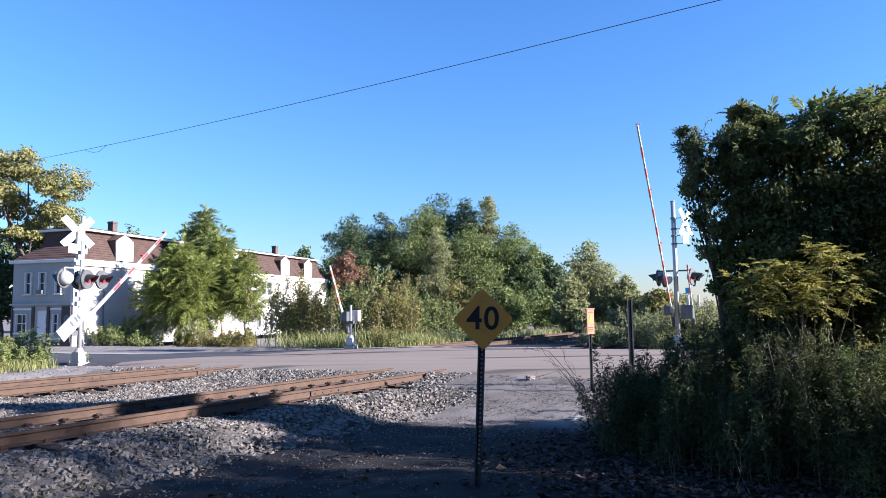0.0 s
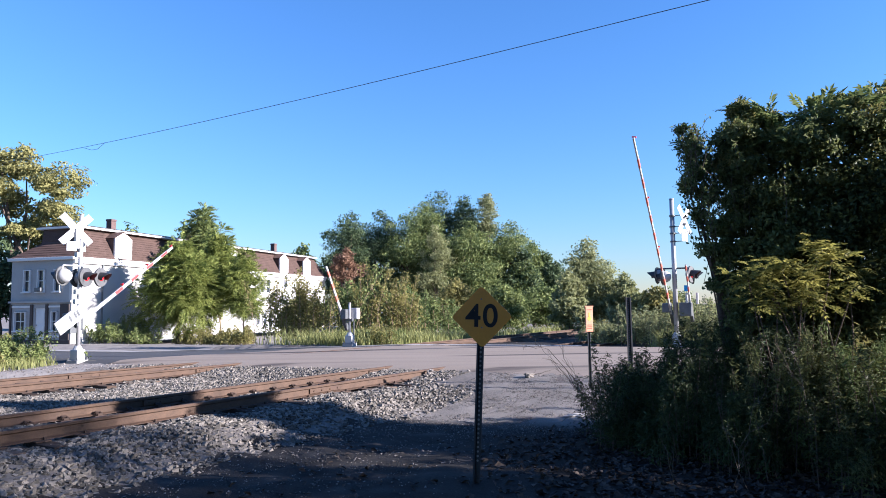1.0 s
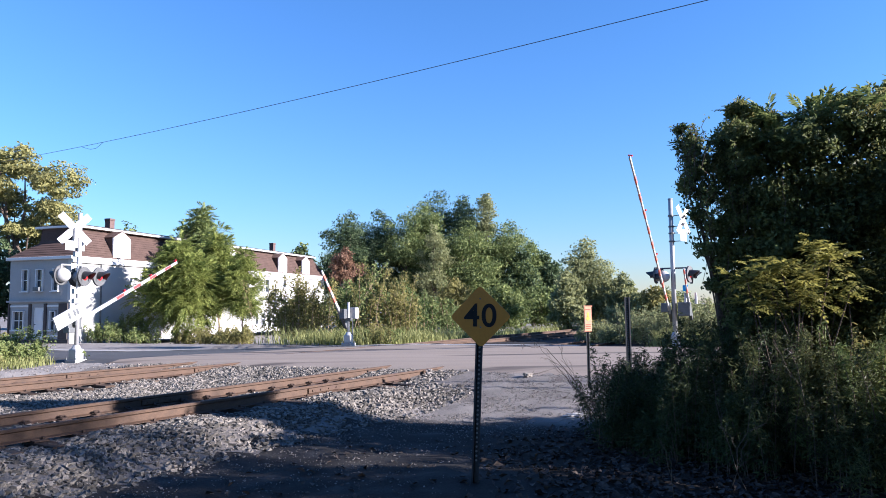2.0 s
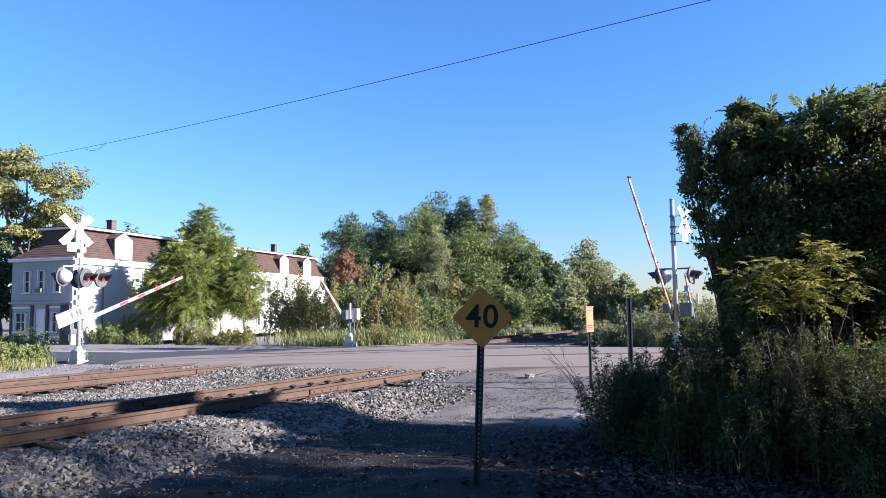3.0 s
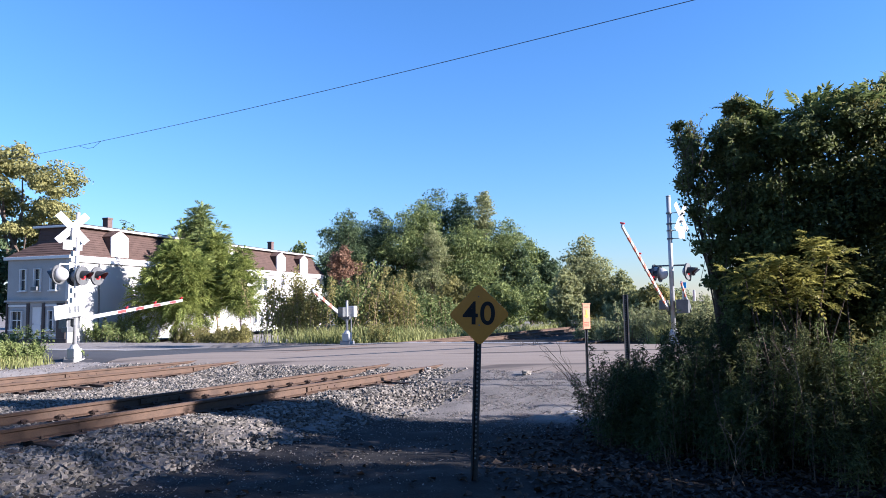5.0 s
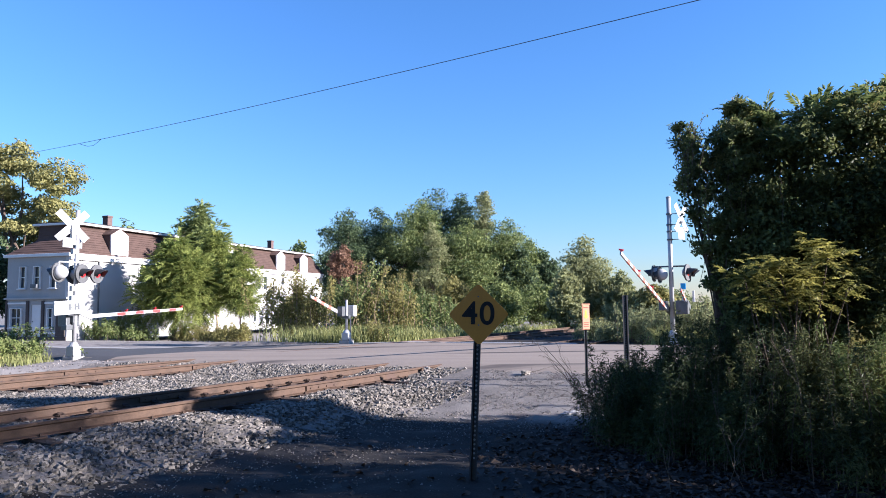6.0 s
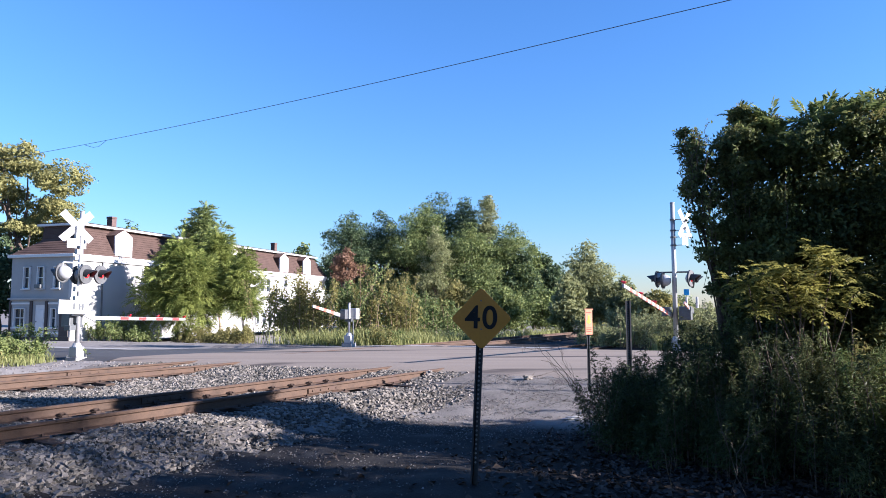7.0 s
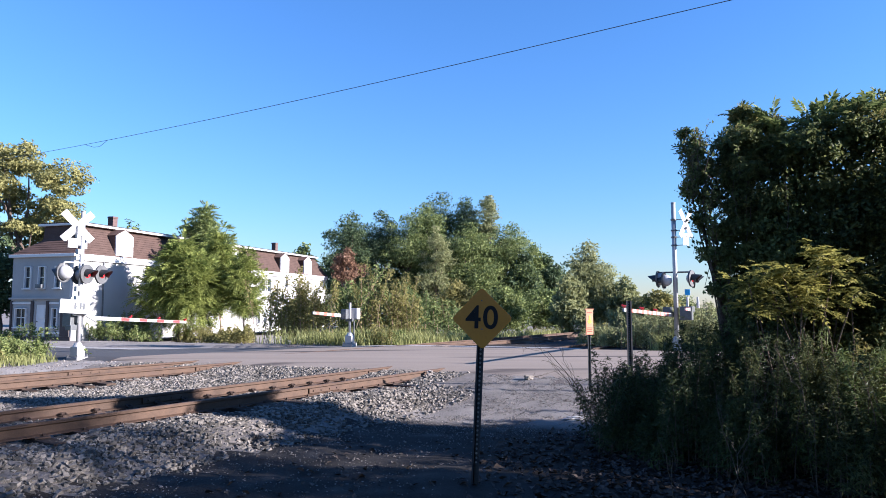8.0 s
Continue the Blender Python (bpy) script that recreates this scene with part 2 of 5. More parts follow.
def prism(bm, outline, y0, y1):
    """Outline in the x-z plane drawn out from y0 to y1."""
    a = [bm.verts.new((x, y0, z)) for x, z in outline]
    b = [bm.verts.new((x, y1, z)) for x, z in outline]
    n = len(a)
    bm.faces.new(a)
    bm.faces.new(b[::-1])
    for i in range(n):
        bm.faces.new((a[i], b[i], b[(i + 1) % n], a[(i + 1) % n]))
    bmesh.ops.recalc_face_normals(bm, faces=bm.faces)
    return bm


def B():
    return bmesh.new()


def rots(x=0, y=0, z=0):
    return Euler((radians(x), radians(y), radians(z))).to_matrix()


def fast_mesh(name, verts, faces):
    """verts (n,3) array; faces (m,k) array, all with k corners."""
    me = bpy.data.meshes.new(name)
    verts, faces = np.asarray(verts, dtype=np.float32), np.asarray(faces, dtype=np.int32)
    m, k = faces.shape
    me.vertices.add(len(verts))
    me.vertices.foreach_set("co", verts.ravel())
    me.loops.add(m * k)
    me.loops.foreach_set("vertex_index", faces.ravel())
    me.polygons.add(m)
    me.polygons.foreach_set("loop_start", np.arange(0, m * k, k, dtype=np.int32))
    me.update(calc_edges=True)
    me.validate()
    me.polygons.foreach_set("use_smooth", np.zeros(len(me.polygons), bool))
    return me


# ---- plan: tracks, road and ground heights ----
TH = radians(32.9)
TD, TN = Vector((math.sin(TH), math.cos(TH), 0)), Vector((-math.cos(TH), math.sin(TH), 0))
RU, RV, RO = Vector((0.94, -0.342, 0)), Vector((0.342, 0.94, 0)), Vector((-0.2, 17.4, 0))
RAILS = (9.62, 11.055, 15.6, 17.035)


def sm(a, b, x):
    t = np.clip((x - a) / (b - a), 0, 1)
    return t * t * (3 - 2 * t)


def track_ps(x, y):
    return x * TN.x + y * TN.y, x * TD.x + y * TD.y


def road_uv(x, y):
    return (x - RO.x) * RU.x + (y - RO.y) * RU.y, (x - RO.x) * RV.x + (y - RO.y) * RV.y


def drop(u, v):
    """How far the road falls away towards the houses."""
    return 0.03 * np.clip(-u - 5, 0, 14) * sm(1, 9, v)


def zg(x, y):
    """Ground height: low gravel lane, ballast bed, road level, fall towards the houses."""
    x, y = np.asarray(x, float), np.asarray(y, float)
    p, s = track_ps(x, y)
    u, v = road_uv(x, y)
    near = -0.5 + 0.42 * sm(-4.2, 0.3, v)
    near = near - 0.06 * np.sin(x * 0.9 + 1) * np.sin(y * 0.7) * sm(0, -6, v)
    far = -0.08 - np.maximum(drop(u, v), 0.75 * sm(11, 26, v) * sm(6, -12, u)) - 0.25 * sm(11, 30, v)
    base = np.where(v < 4, near, far)
    bed = -0.238 + 0.03 * sm(9.5, 9.25, p) + 0.025 * np.sin(s * 1.7 + p) + 0.02 * np.sin(s * 4.1 - p * 3)
    k = sm(7.6, 8.75, p) * sm(19.6, 18.2, p)
    base2 = base * (1 - k) + np.maximum(bed, base) * k
    left = sm(18.5, 20.5, p) * sm(30, 24, p)
    base2 = base2 * (1 - left) + np.maximum(base2, -0.1 - 0.7 * sm(11, 26, v)) * left
    return np.where((v > -0.3) & (v < 10.2), np.minimum(base2, -0.06 - drop(u, v)), base2)


def gz(x, y):
    return float(zg(x, y))


# ---- ground, road, tracks ----
def ground():
    xs = np.concatenate([[-3000, -1500, -700, -350, -180, -110, -75, -55, -42, -34], np.arange(-28, 14.01, 0.28), [17, 21, 26, 34, 45, 60, 90, 150, 300, 700, 1500, 3000]])
    ys = np.concatenate([[-3000, -1000, -300, -100, -40, -15, -6, -2], np.arange(1, 32, 0.28), np.arange(32, 60, 1.5), [62, 70, 80, 95, 120, 160, 220, 320, 500, 900, 1700, 3000]])
    X, Y = np.meshgrid(xs, ys)
    Z = zg(X, Y)
    rng = np.random.default_rng(3)
    Z = Z + rng.normal(0, 0.012, Z.shape) * ((np.abs(X) < 28) & (Y < 32))
    nx, ny = len(xs), len(ys)
    i = np.arange(nx * ny).reshape(ny, nx)
    F = np.stack([i[:-1, :-1], i[:-1, 1:], i[1:, 1:], i[1:, :-1]], -1).reshape(-1, 4)
    me = fast_mesh("ground", np.stack([X, Y, Z], -1).reshape(-1, 3), F)
    cx = (X[:-1, :-1] + X[1:, 1:]) / 2 + rng.normal(0, 0.18, (ny - 1, nx - 1))
    cy = (Y[:-1, :-1] + Y[1:, 1:]) / 2 + rng.normal(0, 0.18, (ny - 1, nx - 1))
    p, s = track_ps(cx, cy)
    u, v = road_uv(cx, cy)
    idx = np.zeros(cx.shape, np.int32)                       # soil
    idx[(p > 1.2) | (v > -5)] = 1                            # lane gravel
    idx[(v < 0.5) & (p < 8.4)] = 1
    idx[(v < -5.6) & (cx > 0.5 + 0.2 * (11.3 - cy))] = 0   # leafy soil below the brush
    idx[(p > 7.7) & (p < 19.2)] = 2                          # ballast
    # past the road the bed takes the shade-coloured copy
    idx[(p > 7.7) & (p < 19.2) & (v > 10)] = 5
    idx[(p >= 19.2) & (p < 24.4) & (v < 0.5)] = 4
    idx[(p >= 24.4) & (v < 0)] = 3
    idx[(v > 10.6) & ((p < 8) | (p > 18.5))] = 3             # grass
    idx[(v > 10.6) & (p < -9)] = 3
    idx[(v > 10.6) & (u < -9)] = 4                           # bare gravel before the house
    ob = link_mesh("ground", me, [M_soil, M_lane, M_ballast, M_grassground, M_pale, M_bed_shade])
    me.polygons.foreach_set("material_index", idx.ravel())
    me.polygons.foreach_set("use_smooth", np.ones(len(F), bool))
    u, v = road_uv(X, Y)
    # 1 where the lane lies in sun, 0 in tree shade; drives its colour
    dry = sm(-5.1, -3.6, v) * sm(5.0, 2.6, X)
    me.attributes.new("lane_light", "FLOAT", "POINT").data.foreach_set("value", dry.ravel().astype(np.float32))
    tagged(ob, "gravel lane, ballast bed and rough grass beside the tracks", "ground", kind="structure")


def road():
    """Worn crossing surface between the tracks, newer dark asphalt beyond them."""
    rng = np.random.default_rng(5)
    us, vs = np.arange(-70, 90.01, 0.5), np.linspace(0, 1, 21)
    for name, m, side, label in (("crossing_pavement", M_asphalt_old, 1, "worn pale grey asphalt over the level crossing"),
                                 ("road", M_asphalt, -1, "dark newer asphalt road running up to the crossing")):
        verts, faces = [], []
        rows = []
        for vv in vs:
            row = []
            w = 9.9 * vv
            jag = 0.22 * (noise.noise((0, w, 3.1)))
            # line p = 20 cut across the road
            base = RO + RV * w
            pb = base.dot(TN)
            uc = (20.0 - pb) / RU.dot(TN) + jag
            cols = np.linspace(uc + 0.0, 90, 120) if side > 0 else np.linspace(-70, uc - 0.0, 60)
            for c in cols:
                e = 0.0
                if side > 0 and vv == 0:
                    e = -0.55 * sm(0.5, 3.5, c) + 0.3 * noise.noise((c * 0.8, 0, 0)) - 0.6 * sm(3, 8, c)
                if vv == 1:
                    e = 0.25 * noise.noise((c * 0.5, 7, 0))
                P = base + RU * c + RV * e
                edge = float(zg(P.x, P.y)) - 0.03 if vv == 0 else -0.07 if vv == 1 else 0.01 + 0.012 * noise.noise((P.x * 0.4, P.y * 0.4, 0))
                row.append(len(verts))
                edge -= float(drop(c, w))
                verts.append((P.x, P.y, edge if side > 0 else edge - 0.004))
            rows.append(row)
        for a, b in zip(rows[:-1], rows[1:]):
            for i in range(len(a) - 1):
                faces.append((a[i], a[i + 1], b[i + 1], b[i]))
        me = fast_mesh(name, verts, faces)
        me.polygons.foreach_set("use_smooth", np.ones(len(faces), bool))
        ob = link_mesh(name, me, m)
        tagged(ob, label, "road", kind="structure")
    # pale gravel shoulder strip along the far edge
    bm = B()
    n = 60
    lo, hi = [], []
    for i in range(n + 1):
        u = -40 + 42 * i / n
        a = RO + RV * (9.75 + 0.1 * noise.noise((u, 0, 0))) + RU * u
        b = RO + RV * (10.75 + 0.25 * noise.noise((u * 0.7, 4, 0))) + RU * u
        dz = float(drop(u, 9.9))
        lo.append(bm.verts.new((a.x, a.y, 0.004 - dz)))
        hi.append(bm.verts.new((b.x, b.y, -0.02 - dz)))
    for i in range(n):
        bm.faces.new((lo[i], lo[i + 1], hi[i + 1], hi[i]))
    tagged(part("road_shoulder", bm, M_concrete), "pale gravel shoulder along the far road edge", "shoulder", kind="structure")


RAIL_PROFILE = [(-0.075, -0.186), (0.075, -0.186), (0.075, -0.176), (0.012, -0.158), (0.009, -0.06), (0.036, -0.042), (0.037, -0.01), (0.028, 0.0),
                (-0.028, 0.0), (-0.037, -0.01), (-0.036, -0.042), (-0.009, -0.06), (-0.012, -0.158), (-0.075, -0.176)]


def railway_track(pa, pb, s0, s1, label):
    """One track: two rails, sleepers, tie plates and spikes, in local axes: y along the track, x to its right."""
    m = Matrix.Translation(TN * ((pa + pb) / 2)) @ Matrix.Rotation(-TH, 4, "Z")
    tr = thing("railway_track", m, label, "railway track", "double railway track", "structure")
    half = (pb - pa) / 2
    for sgn in (1, -1):
        bm = B()
        prism(bm, [(x + sgn * half, z) for x, z in RAIL_PROFILE], s0, s1)
        bm.faces.ensure_lookup_table()
        for f in bm.faces:
            if f.normal.z > 0.9 and f.calc_center_median().z > -0.005:
                f.material_index = 1
        part("rail", bm, [M_rail, M_railhead], tr)
        # joint bars bolted to the web here and there
        for k, sj in enumerate((9.2, 15.4, 17.8)):
            sj = sj + 1.3 * sgn + (2 if pa > 12 else 0)
            bm = B()
            box(bm, (sgn * half + 0.028, sj, -0.1), (0.03, 0.9, 0.09), bevel=0.006)
            for q in (-0.34, -0.12, 0.12, 0.34):
                tube(bm, (sgn * half + 0.02, sj + q, -0.1), (sgn * half + 0.06, sj + q, -0.1), 0.018, seg=6)
            part("joint_bar", bm, M_rail, tr)
    rng = random.Random(int(pa * 10))
    tie = None
    for k in range(int(s0 / 0.55), int(s1 / 0.55)):
        s = k * 0.55
        P = TN * ((pa + pb) / 2) + TD * s
        u, v = road_uv(P.x, P.y)
        if -0.8 < v < 10.4 or P.y < 3 or s > 60:
            continue
        if tie is None:
            bm = B()
            box(bm, (0, 0, 0), (2.6, 0.23, 0.18), bevel=0.015)
            tie = part("sleeper", bm, M_tie, tr)
            bm = B()
            box(bm, (0, 0, 0), (0.36, 0.2, 0.018))
            box(bm, (0.1, 0.05, 0.02), (0.03, 0.03, 0.05))
            box(bm, (-0.1, -0.05, 0.02), (0.03, 0.03, 0.05))
            plate = part("tie_plate", bm, M_spike, tr)
            bm = B()
            tube(bm, (-0.04, -0.045, 0.0), (0.02, -0.035, 0.035), 0.017, seg=6)
            tube(bm, (0.02, -0.035, 0.035), (0.035, 0.035, 0.04), 0.017, seg=6)
            tube(bm, (0.035, 0.035, 0.04), (-0.04, 0.045, 0.01), 0.017, seg=6)
            box(bm, (-0.02, 0, 0.0), (0.07, 0.08, 0.035))
            clip = part("rail_clip", bm, M_spike, tr)
            firsts = [tie, plate, clip]
        def again(o, loc, rz):
            c = o.copy()
            scene.collection.objects.link(c)
            c.matrix_local = Matrix.Translation(loc) @ Matrix.Rotation(rz, 4, "Z")
        again(tie, (rng.uniform(-0.06, 0.06), s, -0.285 + rng.uniform(-0.012, 0.012)), rng.uniform(-0.02, 0.02))
        if P.y < 19:
            for sgn in (1, -1):
                again(plate, (sgn * half, s, -0.19), 0)
                if P.y < 16.5:
                    again(clip, (sgn * (half - 0.095), s, -0.168), math.pi if sgn < 0 else 0)
    for o in firsts:
        bpy.data.objects.remove(o)


def stones(name, P, size, flat, material, label, rng, small=False):
    """Scatter of angular stones, one joined sheet."""
    V = 0.68 * np.array([(-1, -1, -1), (1, -1, -1), (1, 1, -1), (-1, 1, -1), (-1, -1, 1), (1, -1, 1), (1, 1, 1), (-1, 1, 1.0)])
    F = np.array([(0, 2, 1), (0, 3, 2), (4, 5, 6), (4, 6, 7), (0, 1, 5), (0, 5, 4), (1, 2, 6), (1, 6, 5), (2, 3, 7), (2, 7, 6), (3, 0, 4), (3, 4, 7)])
    if small:
        V = np.array([(1, 0, 0), (-1, 0, 0), (0, 1, 0), (0, -1, 0), (0, 0, 1), (0, 0, -1.0)])
        F = np.array([(0, 2, 4), (2, 1, 4), (1, 3, 4), (3, 0, 4), (2, 0, 5), (1, 2, 5), (3, 1, 5), (0, 3, 5)])
    n = len(P)
    sc = size * rng.uniform(0.55, 1.35, (n, 1)) * rng.uniform(0.6, 1.2, (n, 3))
    sc[:, 2] *= flat
    W = V[None] * rng.uniform(0.5, 1.3, (n, len(V), 3)) * sc[:, None]
    a, b = rng.uniform(0, 6.28, n), rng.uniform(-0.9, 0.9, n)
    ca, sa, cb, sb = np.cos(a), np.sin(a), np.cos(b), np.sin(b)
    x, y, z = W[..., 0], W[..., 1], W[..., 2]
    y2, z2 = y * cb[:, None] - z * sb[:, None], y * sb[:, None] + z * cb[:, None]
    W = np.stack([x * ca[:, None] - y2 * sa[:, None], x * sa[:, None] + y2 * ca[:, None], z2], -1) + P[:, None]
    FF = (F[None] + (np.arange(n) * len(V))[:, None, None]).reshape(-1, 3)
    ob = link_mesh(name, fast_mesh(name, W.reshape(-1, 3), FF), material)
    return tagged(ob, label, "gravel", kind="stuff")


def ballast():
    rng = np.random.default_rng(11)
    n = 128000
    p, s = rng.uniform(7.2, 19.0, n), rng.uniform(-2, 24, n)
    x, y = p * TN.x + s * TD.x, p * TN.y + s * TD.y
    u, v = road_uv(x, y)
    keep = (v < -0.2 + 0.5 * rng.random(n)) & (x / np.maximum(y, 0.1) > -0.75) & (y > 5) & (p < 17.6 + 1.4 * rng.random(n)) & (p > 7.4 + 1.3 * rng.random(n) ** 2)
    keep &= (p > 8.7 + 0.3 * rng.random(n)) | (v < -2.2 + 0.8 * rng.random(n))
    for r in RAILS:
        keep &= np.abs(p - r) > 0.1
    keep &= rng.random(n) < np.where(p < 13, 1.0, 0.75)
    near_, x, y = p[keep] < 10.9, x[keep], y[keep]
    P = np.stack([x, y, zg(x, y) + 0.004], -1)
    stones("ballast_stones", P[near_], 0.042, 0.75, M_stone, "grey and tan crushed stone ballast round the rails", rng)
    stones("ballast_stones", P[~near_], 0.05, 0.75, M_stone, "sunlit crushed stone ballast between the tracks", rng, True)
    n = 90000
    x, y = rng.uniform(-6, 5, n), rng.uniform(5.2, 17.5, n)
    p, s = track_ps(x, y)
    u, v = road_uv(x, y)
    keep = (p < 8.2) & (v < 0.1) & (x / y < 0.35)
    # pale stones kept sparse on the shaded part, to hold it dark
    keep &= rng.random(n) < np.where(v > -5 + rng.normal(0, 0.7, n), 0.8, 0.02 + 0.35 * np.clip((p - 4) / 4, 0, 1))
    x, y = x[keep], y[keep]
    stones("lane_gravel", np.stack([x, y, zg(x, y) + 0.004], -1), 0.015 * rng.uniform(0.5, 1.4, (len(x), 1)), 0.6, M_gravel, "loose small gravel strewn over the lane", rng, True)
    n = 6000
    p, s = rng.uniform(19.0, 25.0, n), rng.uniform(-2, 14, n)
    x, y = p * TN.x + s * TD.x, p * TN.y + s * TD.y
    u, v = road_uv(x, y)
    keep = (v < 0.1) & (x / np.maximum(y, 0.1) > -0.75) & (y > 5)
    x, y = x[keep], y[keep]
    stones("verge_gravel", np.stack([x, y, zg(x, y) + 0.004], -1), 0.03 * rng.uniform(0.5, 1.4, (len(x), 1)), 0.6, M_gravel, "loose pale gravel round the foot of the signal", rng, True)


# ---- foliage ----
def leaf_mesh(name, P, Nrm, size, rng, slim=0.5, droop=0.35, rnd=1.1):
    """Folded pointed leaves at P facing roughly along Nrm."""
    n = len(P)
    nn = Nrm + rng.normal(0, rnd, (n, 3))
    nn /= np.linalg.norm(nn, axis=1, keepdims=True) + 1e-9
    ax = rng.normal(0, 1, (n, 3))
    ax[:, 2] -= droop
    ax -= nn * (ax * nn).sum(1, keepdims=True)
    ax /= np.linalg.norm(ax, axis=1, keepdims=True) + 1e-9
    sd = np.cross(nn, ax)
    L = size * rng.uniform(0.6, 1.35, (n, 1))
    W = L * slim * rng.uniform(0.8, 1.2, (n, 1))
    v0, v2 = P - ax * L * 0.5, P + ax * L * 0.5 - nn * L * 0.12
    mid = P - ax * L * 0.05
    v1, v3 = mid + sd * W * 0.5 + nn * W * 0.18, mid - sd * W * 0.5 + nn * W * 0.18
    V = np.stack([v0, v1, v2, v3], 1).reshape(-1, 3)
    F = np.arange(n * 4).reshape(n, 4)
    return fast_mesh(name, V, F)


def frond_mesh(name, P, D, size, rng, pairs=6, wide=0.2):
    """Pinnate leaves: a drooping stalk from P along D with leaflets on both sides."""
    n = len(P)
    D = D / (np.linalg.norm(D, axis=1, keepdims=True) + 1e-9)
    up = np.array([0, 0, 1.0]) + rng.normal(0, 0.35, (n, 3))
    sd = np.cross(D, up)
    sd /= np.linalg.norm(sd, axis=1, keepdims=True) + 1e-9
    up = np.cross(sd, D)
    Ls = size * rng.uniform(0.65, 1.25, (n, 1))
    out = []
    for k in range(pairs + 1):
        t = (k + 0.8) / (pairs + 1)
        C = P + D * Ls * t - np.array([0, 0, 1.0]) * Ls * 0.45 * t * t
        l = Ls * 0.3 * (1 - 0.35 * abs(t - 0.4))
        for sg in ((1, -1) if k < pairs else (0,)):
            dirn = sd * sg * 0.85 + D * (0.55 if sg else 1) - up * 0.25 + rng.normal(0, 0.12, (n, 3))
            dirn /= np.linalg.norm(dirn, axis=1, keepdims=True)
            w = np.cross(up, dirn) * l * wide
            out.append(np.stack([C, C + dirn * l * 0.45 + w, C + dirn * l - up * l * 0.15, C + dirn * l * 0.45 - w], 1))
    V = np.concatenate(out, 0).reshape(-1, 3)
    return fast_mesh(name, V, np.arange(len(V)).reshape(-1, 4))


def clump_points(clumps, n, rng, shell=0.5, rough=0.22):
    """Points in the outer part of ellipsoids (x, y, z, rx, ry, rz), with an uneven outline."""
    C = np.array(clumps, float)
    w = (C[:, 3] * C[:, 5]) ** 1.0
    k = rng.choice(len(C), n, p=w / w.sum())
    d = rng.normal(0, 1, (n, 3))
    d /= np.linalg.norm(d, axis=1, keepdims=True)
    r = shell + (1 - shell) * rng.random((n, 1)) ** 0.6 + np.abs(rng.normal(0, 0.11, (n, 1)))
    ph = k * 1.7
    bump = 1 + rough * (np.sin(d[:, 0] * 5 + ph) * np.sin(d[:, 1] * 6 + 2 * ph) + np.sin(d[:, 2] * 7 + ph)) + rng.normal(0, 0.06, n)
    P = C[k, :3] + d * C[k, 3:] * np.minimum(r * bump[:, None], 1.3)
    return P, d


def spread_clumps(x, y, z0, z1, r, k, rng, cr=0.42, top=0.35):
    """Many overlapping clumps filling an uneven egg-shaped crown."""
    out = []
    zc, hz = (z0 + z1) / 2, (z1 - z0) / 2
    k = int(k * 3.2)
    for i in range(k):
        d = rng.normal(0, 1, 3)
        d /= np.linalg.norm(d)
        q = rng.uniform(0.25, 1.0) ** 0.6
        c = r * cr * rng.uniform(0.32, 0.9)
        wide = (1 - top * max(0, d[2])) * (1 + 0.25 * math.sin(5 * math.atan2(d[1], d[0]) + k))
        out.append((x + d[0] * (r - c * 0.7) * q * wide, y + d[1] * (r - c * 0.7) * q * wide, zc + d[2] * (hz - c * 0.75) * q, c, c, c * rng.uniform(0.6, 0.9)))
    out.append((x, y, z1 - r * cr * 0.45, r * cr * 0.5, r * cr * 0.5, r * cr * 0.5))
    return out


def sweep(bm, pts, r, seg=6):
    """One unbroken tube along the points."""
    prev = None
    for i, P in enumerate(pts):
        d = (pts[min(i + 1, len(pts) - 1)] - pts[max(i - 1, 0)]).normalized()
        a = d.orthogonal().normalized() if prev is None else a0
        a = (a - d * a.dot(d)).normalized()
        a0 = a
        b = d.cross(a)
        ring = [bm.verts.new(P + (a * math.cos(6.2832 * k / seg) + b * math.sin(6.2832 * k / seg)) * r) for k in range(seg)]
        if prev:
            for k in range(seg):
                bm.faces.new((prev[k], prev[(k + 1) % seg], ring[(k + 1) % seg], ring[k]))
        prev = ring
    return bm


def limbs(bm, base, clumps, r, rng, n=8):
    """Tapered trunk with limbs to the clumps."""
    base = Vector(base)
    C = sorted(clumps, key=lambda c: c[2])
    topc = Vector(C[-1][:3])
    pts = [base]
    for i in range(1, 6):
        t = i / 5
        pts.append(base.lerp(topc, t * 0.85) + Vector((rng.normal(0, r), rng.normal(0, r), 0)))
    for i in range(5):
        tube(bm, pts[i], pts[i + 1], r * (1 - i * 0.17), r * (1 - (i + 1) * 0.17), 8)
    for c in C[:: max(1, len(C) // n)]:
        c = Vector(c[:3])
        t = min(3, max(0, int(rng.integers(1, 4))))
        a = pts[t]
        m = a.lerp(c, 0.5) + Vector((0, 0, 0.12 * (c - a).length))
        tube(bm, a, m, r * 0.42, r * 0.28, 6)
        tube(bm, m, c, r * 0.28, r * 0.1, 6)
    return bm


